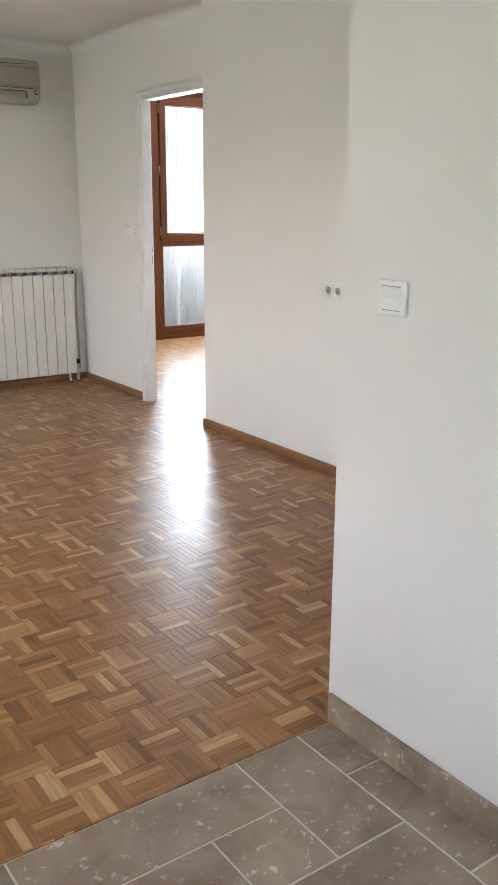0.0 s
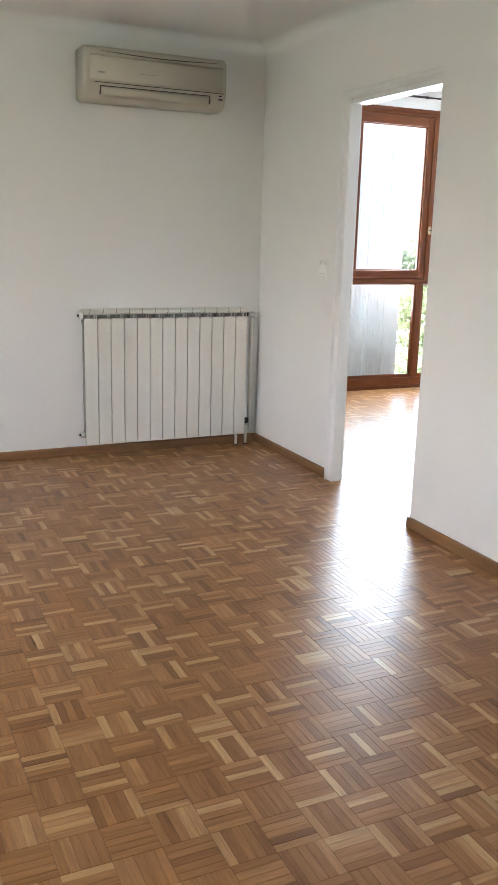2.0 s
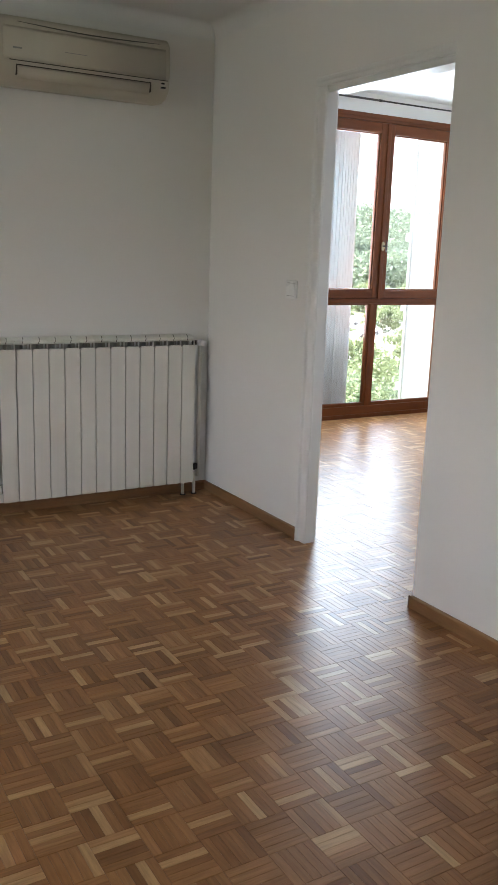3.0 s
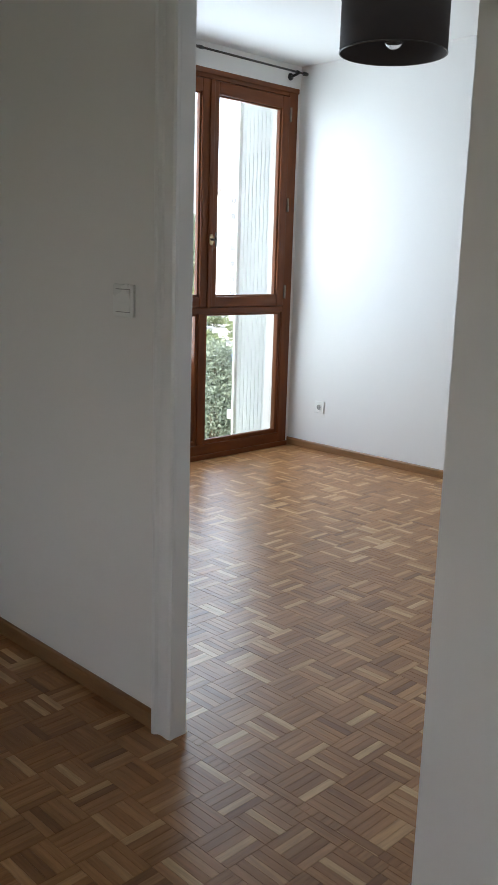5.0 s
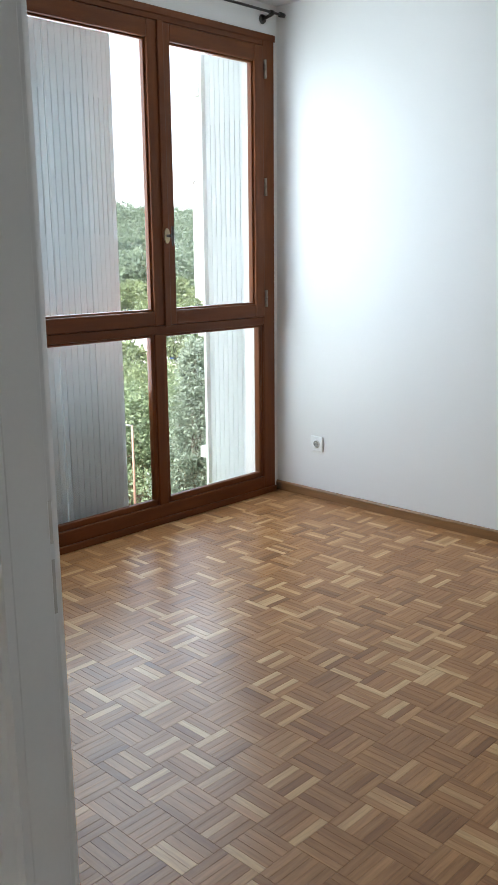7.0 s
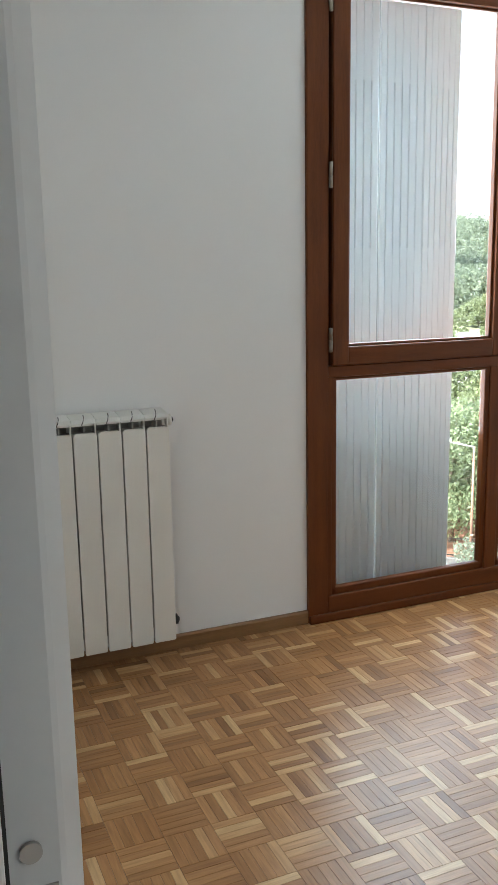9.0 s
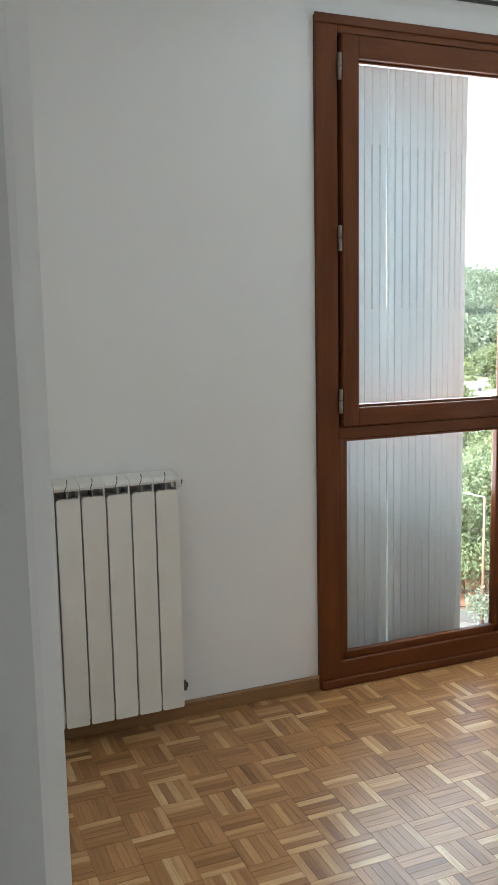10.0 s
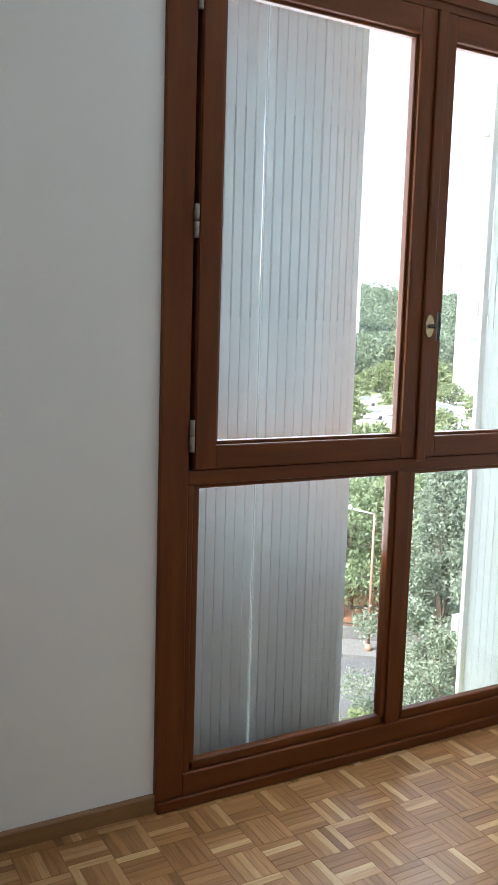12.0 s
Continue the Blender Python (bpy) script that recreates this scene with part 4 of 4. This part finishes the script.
def tree(at, height, spread, mat, label, seed, leaf=0.10, per=90, clumps=60, low=0.25, conifer=False):
    """A tree built at its own origin: bent tapered trunk, limbs, and a crown of leaf clumps."""
    g = random.Random(seed)
    t = tagged(new("tree"), label, "tree", "trees outside")
    bm = bmesh.new()
    pts = [Vector((g.uniform(-0.03, 0.03) * height * i / 5, g.uniform(-0.03, 0.03) * height * i / 5, height * (0.95 if conifer else 0.75) * i / 5)) for i in range(6)]
    r0 = height * 0.022
    for i in range(5):
        add_tube(bm, pts[i], pts[i + 1], r0 * (1 - i * 0.17), r0 * (1 - (i + 1) * 0.17), sides=8)
    centres, radii = [], []
    for i in range(clumps):
        h = low + (1 - low) * (i + g.random()) / clumps
        k = (h - low) / (1 - low)
        if conifer:
            wide = spread * (1.02 - k) * (0.75 + 0.35 * math.sin(k * 40))
        else:
            wide = spread * math.sin(math.pi * min(0.97, 0.16 + 0.80 * k)) ** 0.8
        a, q = g.uniform(0, math.tau), math.sqrt(g.uniform(0.12, 1)) * g.uniform(0.75, 1.12)
        c = Vector((wide * q * math.cos(a), wide * q * math.sin(a), h * height))
        centres.append(c)
        radii.append(spread * g.uniform(0.16, 0.30) * (0.75 if conifer else 1))
        if i % 4 == 0:
            root = pts[min(4, int(h * 4.5))]
            add_tube(bm, root, c, r0 * 0.28, r0 * 0.08, sides=5)
    part("trunk", bm, BARK, t)
    leaves("crown", centres, radii, per, leaf, mat, t, seed=seed, droop=0.8 if conifer else 0.25)
    t.location = at
    return t


tree(out(36.6, 35), 5.7, 4.2, LEAF_A, "leafy green broadleaf tree on the earth bank", 3, 0.09, 260, 90, 0.26)
tree(out(43.0, 36), 6.1, 4.4, LEAF_A, "leafy green broadleaf tree beyond the road", 5, 0.09, 260, 90, 0.2)
tree(out(42.6, 23.0), 8.9, 2.9, LEAF_C, "tall drooping conifer close to the house", 7, 0.05, 560, 110, 0.05, True)
tree(out(47.0, 20.0), 8.6, 3.1, LEAF_C, "tall drooping conifer close to the house", 8, 0.05, 560, 110, 0.05, True)
tree(out(33.0, 38), 6.0, 4.2, LEAF_A, "leafy green broadleaf tree on the earth bank", 9, 0.09, 210, 80, 0.24)
tree(out(39.6, 40), 6.1, 3.9, LEAF_B, "yellow-green broadleaf tree behind the conifers", 11, 0.09, 240, 90, 0.2)
tree(out(37.7, 21.5), 1.7, 1.3, LEAF_B, "pale low shrub beside the road", 13, 0.06, 60, 26, 0.1)
mid = tree(out(37.5, 72), 3.9, 3.4, LEAF_B, "green broadleaf tree beside the car park", 15, 0.22, 60, 60, 0.2)
for i, (az, dist, k) in enumerate(((41.6, 92, 0.95), (35.2, 104, 1.1), (39.2, 128, 1.0), (40.2, 168, 1.2), (37.9, 176, 1.3), (42.4, 150, 0.9), (44.8, 118, 1.1), (46.5, 96, 1.0), (38.5, 190, 1.4), (36.2, 150, 1.0), (41.4, 186, 1.5))):
    c = copy_thing(mid, pose(*out(az, dist), 0, 0, i * 67))
    c.scale = (k, k, k)

# wooded hill
g = np.random.default_rng(4)
hill, hr = [], []
for _ in range(2600):
    az, d = g.uniform(24, 58), g.uniform(215, 440)
    x, y, _z = out(az, d)
    h = g.uniform(3, 10)
    hill.append((x, y, rise(x, y) + h))
    hr.append(g.uniform(3.0, 6.0))
tagged(leaves("hillside_wood", hill, hr, 110, 0.6, LEAF_D, seed=21), "dense mixed green wood on the hillside", "wood", kind="stuff")


def tower(at, turn, width, depth, storeys, columns, label):
    """A pale apartment block: walls, parapet roof, and a window with sill in each bay of each storey."""
    h = storeys * 3.0 + 1.0
    b = tagged(new("apartment_building"), label, "building", "tower blocks")
    bm = bmesh.new()
    add_box(bm, (0, 0, 0), (width, depth, h))
    part("wall", bm, RENDER_WALL, b)
    bm = bmesh.new()
    add_box(bm, (-0.15, -0.15, h), (width + 0.15, depth + 0.15, h + 0.5))
    part("roof", bm, ROOFING, b)
    bay = width / columns
    bm = bmesh.new()
    add_box(bm, (0, -0.04, 0), (1.5, 0.06, 1.2))
    pane = part("window", bm, PANE_DARK, b)
    bm = bmesh.new()
    add_box(bm, (-0.12, -0.16, -0.12), (1.62, 0.02, 0), 0)
    sill = part("window_sill", bm, RENDER_WALL, b)
    for s in range(storeys):
        for c in range(columns):
            for src in (pane, sill):
                o = src if s == 0 and c == 0 else src.copy()
                if o is not src:
                    scene.collection.objects.link(o)
                    o.parent = b
                o.location = (c * bay + 2.0, 0, s * 3.0 + 1.5)
    b.matrix_basis = pose(*at, 0, 0, turn)
    return b


tower(out(42.7, 170), -40, 24, 14, 8, 4, "pale ten-storey apartment block with rows of small windows")
b1 = out(36.3, 258)
w1 = 22
tower((b1[0] - w1 * math.cos(radians(37)), b1[1] + w1 * math.sin(radians(37)), GZ), -37, w1, 14, 13, 4, "pale tall apartment block in front of the wooded hill")

PAINTS = [material("white_car_paint", (0.75, 0.75, 0.75), 0.2, vary=0.02), material("blue_car_paint", (0.03, 0.10, 0.40), 0.2, vary=0.02), material("grey_car_paint", (0.25, 0.26, 0.27), 0.2, vary=0.02)]


def car(at, turn, paint, label):
    c = tagged(new("car"), label, "car", "parked cars")
    bm = bmesh.new()
    add_prism(bm, [(-2.1, 0.35), (-2.1, 0.75), (-1.3, 0.92), (2.0, 0.92), (2.1, 0.6), (2.0, 0.3), (-2.0, 0.3)], "y", -0.85, 0.85)
    part("body", bm, paint, c)
    bm = bmesh.new()
    add_prism(bm, [(-1.2, 0.92), (-0.5, 1.42), (1.1, 1.45), (1.85, 0.92)], "y", -0.72, 0.72)
    part("cabin", bm, PANE_DARK, c, "dark glazed cabin")
    bm = bmesh.new()
    add_box(bm, (-0.45, -0.70, 1.43), (1.1, 0.70, 1.48), 0.02)
    part("roof", bm, paint, c)
    for x in (-1.3, 1.35):
        for y in (-0.86, 0.66):
            bm = bmesh.new()
            add_tube(bm, (x, y, 0.32), (x, y + 0.2, 0.32), 0.32, sides=16)
            part("wheel", bm, DARK, c)
    c.matrix_basis = pose(*at, 0, 0, turn)
    return c


for az, d, k, turn in ((37.3, 118, 0, -30), (38.3, 124, 0, -34), (42.0, 92, 1, -40), (42.8, 110, 0, -38), (36.9, 140, 2, -30), (38.0, 146, 0, -30), (40.7, 138, 0, -36), (41.9, 132, 2, -36), (43.3, 96, 1, -42)):
    x, y, z = out(az, d)
    car((x, y, GZ + 0.03), turn, PAINTS[k], ("white parked car on the car park", "blue parked car on the car park", "grey parked car on the car park")[k])


# ---- stone floor of the hall ----
def stone_tiles():
    m, x0, y0 = 0.2025, -1.652, YT
    done = set()
    laid = [(0, 0, 1, 2), (1, 0, 3, 1), (1, 1, 1, 1), (0, 2, 2, 2), (2, 1, 2, 2)]
    g = random.Random(12)
    pieces = []
    for i, j, w, h in laid:
        pieces.append((i, j, w, h))
        done.update((i + a, j + b) for a in range(w) for b in range(h))
    for j in range(15):
        for i in range(16):
            if (i, j) in done:
                continue
            opts = [(2, 2), (2, 1), (1, 2), (3, 2), (1, 1)]
            g.shuffle(opts)
            for w, h in opts + [(1, 1)]:
                cells = [(i + a, j + b) for a in range(w) for b in range(h)]
                if not any(c in done for c in cells) and i + w <= 16 and j + h <= 15:
                    done.update(cells)
                    pieces.append((i, j, w, h))
                    break
    rects = [(x0 - (i + w) * m, y0 - (j + h) * m, x0 - i * m, y0 - j * m) for i, j, w, h in pieces]
    cut = [0.0, 0.2, 0.6, 0.8, 1.2, 1.6, 1.8, 2.2, 2.6, 3.0]
    rects += [(x0, y0 - b, XD, y0 - a) for a, b in zip(cut[:-1], cut[1:])]
    made = {}
    for xa, ya, xb, yb in rects:
        w, h = round(xb - xa, 3), round(yb - ya, 3)
        if (w, h) not in made:
            bm = bmesh.new()
            gsp, ch = 0.0030, 0.0012
            outer = [(gsp, gsp), (w - gsp, gsp), (w - gsp, h - gsp), (gsp, h - gsp)]
            inner = [(gsp + ch, gsp + ch), (w - gsp - ch, gsp + ch), (w - gsp - ch, h - gsp - ch), (gsp + ch, h - gsp - ch)]
            lo = [bm.verts.new((x, y, -0.012)) for x, y in outer]
            md = [bm.verts.new((x, y, -0.001)) for x, y in outer]
            hi = [bm.verts.new((x, y, 0)) for x, y in inner]
            for i in range(4):
                k = (i + 1) % 4
                bm.faces.new((lo[i], lo[k], md[k], md[i]))
                bm.faces.new((md[i], md[k], hi[k], hi[i]))
            bm.faces.new(hi)
            me = bpy.data.meshes.new("stone_tile")
            bm.to_mesh(me)
            bm.free()
            me.materials.append(TRAV)
            made[(w, h)] = me
        ob = new("stone_tile", made[(w, h)])
        ob.parent = floor_hall
        ob.location = (xa, ya, g.uniform(-0.0004, 0.0004))


stone_tiles()
stone_skirt = structure(thing("stone_skirting", (XD, -5.1, 0), "travertine skirting along the hall wall", "skirting board"), "", "")
ya = YT + 0.005
for yb in (-5.13, -5.54, -5.95, -6.36, -6.77, -7.18, -7.59, -8.0):
    bm = bmesh.new()
    add_box(bm, (XD - 0.011, yb + 0.0015, 0.002), (XD - 0.0005, ya, 0.088), 0.0015, 1)
    part("skirting_piece", bm, TRAV, stone_skirt)
    ya = yb


# ---- parquet ----
def strip_mesh(x0, y0, x1, y1, z, verts, faces, tilt=(0, 0)):
    c, k = 0.0004, len(verts)
    a, b = tilt
    verts += [(x0, y0, -0.007), (x1, y0, -0.007), (x1, y1, -0.007), (x0, y1, -0.007),
              (x0, y0, z - c), (x1, y0, z - c), (x1, y1, z - c), (x0, y1, z - c),
              (x0 + c, y0 + c, z - a - b), (x1 - c, y0 + c, z + a - b), (x1 - c, y1 - c, z + a + b), (x0 + c, y1 - c, z - a + b)]
    for i in range(4):
        j = (i + 1) % 4
        faces += [(k + i, k + j, k + 4 + j, k + 4 + i), (k + 4 + i, k + 4 + j, k + 8 + j, k + 8 + i)]
    faces.append((k + 8, k + 9, k + 10, k + 11))


def mosaic(floor, P, gx, gy, parity, area, near):
    """Squares of five oak strips, turned by a quarter from square to square. Those in the stretch near are strips of their own."""
    G = 0.0003
    xa, ya, xb, yb = area
    g = random.Random(31)
    joined = {0: ([], []), 1: ([], [])}
    single = {}
    for d in (0, 1):
        v, f = [], []
        w = P / 5
        if d:
            strip_mesh(G, 0.0005, w - G, P - 0.0005, 0, v, f)
        else:
            strip_mesh(0.0005, G, P - 0.0005, w - G, 0, v, f)
        me = bpy.data.meshes.new("parquet_strip")
        me.from_pydata(v, [], f)
        me.materials.append(PARQ_Y if d else PARQ_X)
        single[d] = me
    count = 0
    for i in range(math.floor((xa - gx) / P), math.ceil((xb - gx) / P)):
        for j in range(math.floor((ya - gy) / P), math.ceil((yb - gy) / P)):
            d = (i + j + parity) % 2
            bx, by = gx + i * P, gy + j * P
            for k in range(5):
                w = P / 5
                if d:
                    r = [bx + k * w + G, by + 0.0005, bx + (k + 1) * w - G, by + P - 0.0005]
                else:
                    r = [bx + 0.0005, by + k * w + G, bx + P - 0.0005, by + (k + 1) * w - G]
                z = g.uniform(-0.0004, 0.0001)
                if near[0] <= bx and bx + P <= near[2] and near[1] <= by and by + P <= near[3] and count < 300:
                    ob = new("parquet_strip", single[d])
                    ob.parent = floor
                    ob.location = (bx + (k * w if d else 0), by + (0 if d else k * w), z)
                    count += 1
                    continue
                r = [max(r[0], xa), max(r[1], ya), min(r[2], xb), min(r[3], yb)]
                if r[2] - r[0] > 0.003 and r[3] - r[1] > 0.003:
                    lean = g.gauss(0, 0.00004), g.gauss(0, 0.00004)
                    strip_mesh(*r, z, *joined[d], lean if d else lean[::-1])
    for d in (0, 1):
        me = bpy.data.meshes.new("parquet_field")
        me.from_pydata(joined[d][0], [], joined[d][1])
        me.materials.append(PARQ_Y if d else PARQ_X)
        ob = new("parquet_field", me)
        ob.parent = floor
        tagged(ob, kind="stuff")


mosaic(floor_living, 0.118, -1.070, -2.250, 1, (-4.9, YT + 0.002, 0.030, 0.0), (-2.4, -4.2, -1.45, -3.3))
mosaic(floor_bedroom, 0.1225, 0.795, 0.831, 1, (0.0305, YK, XR, YW), (0.3, -0.2, 1.3, 0.8))
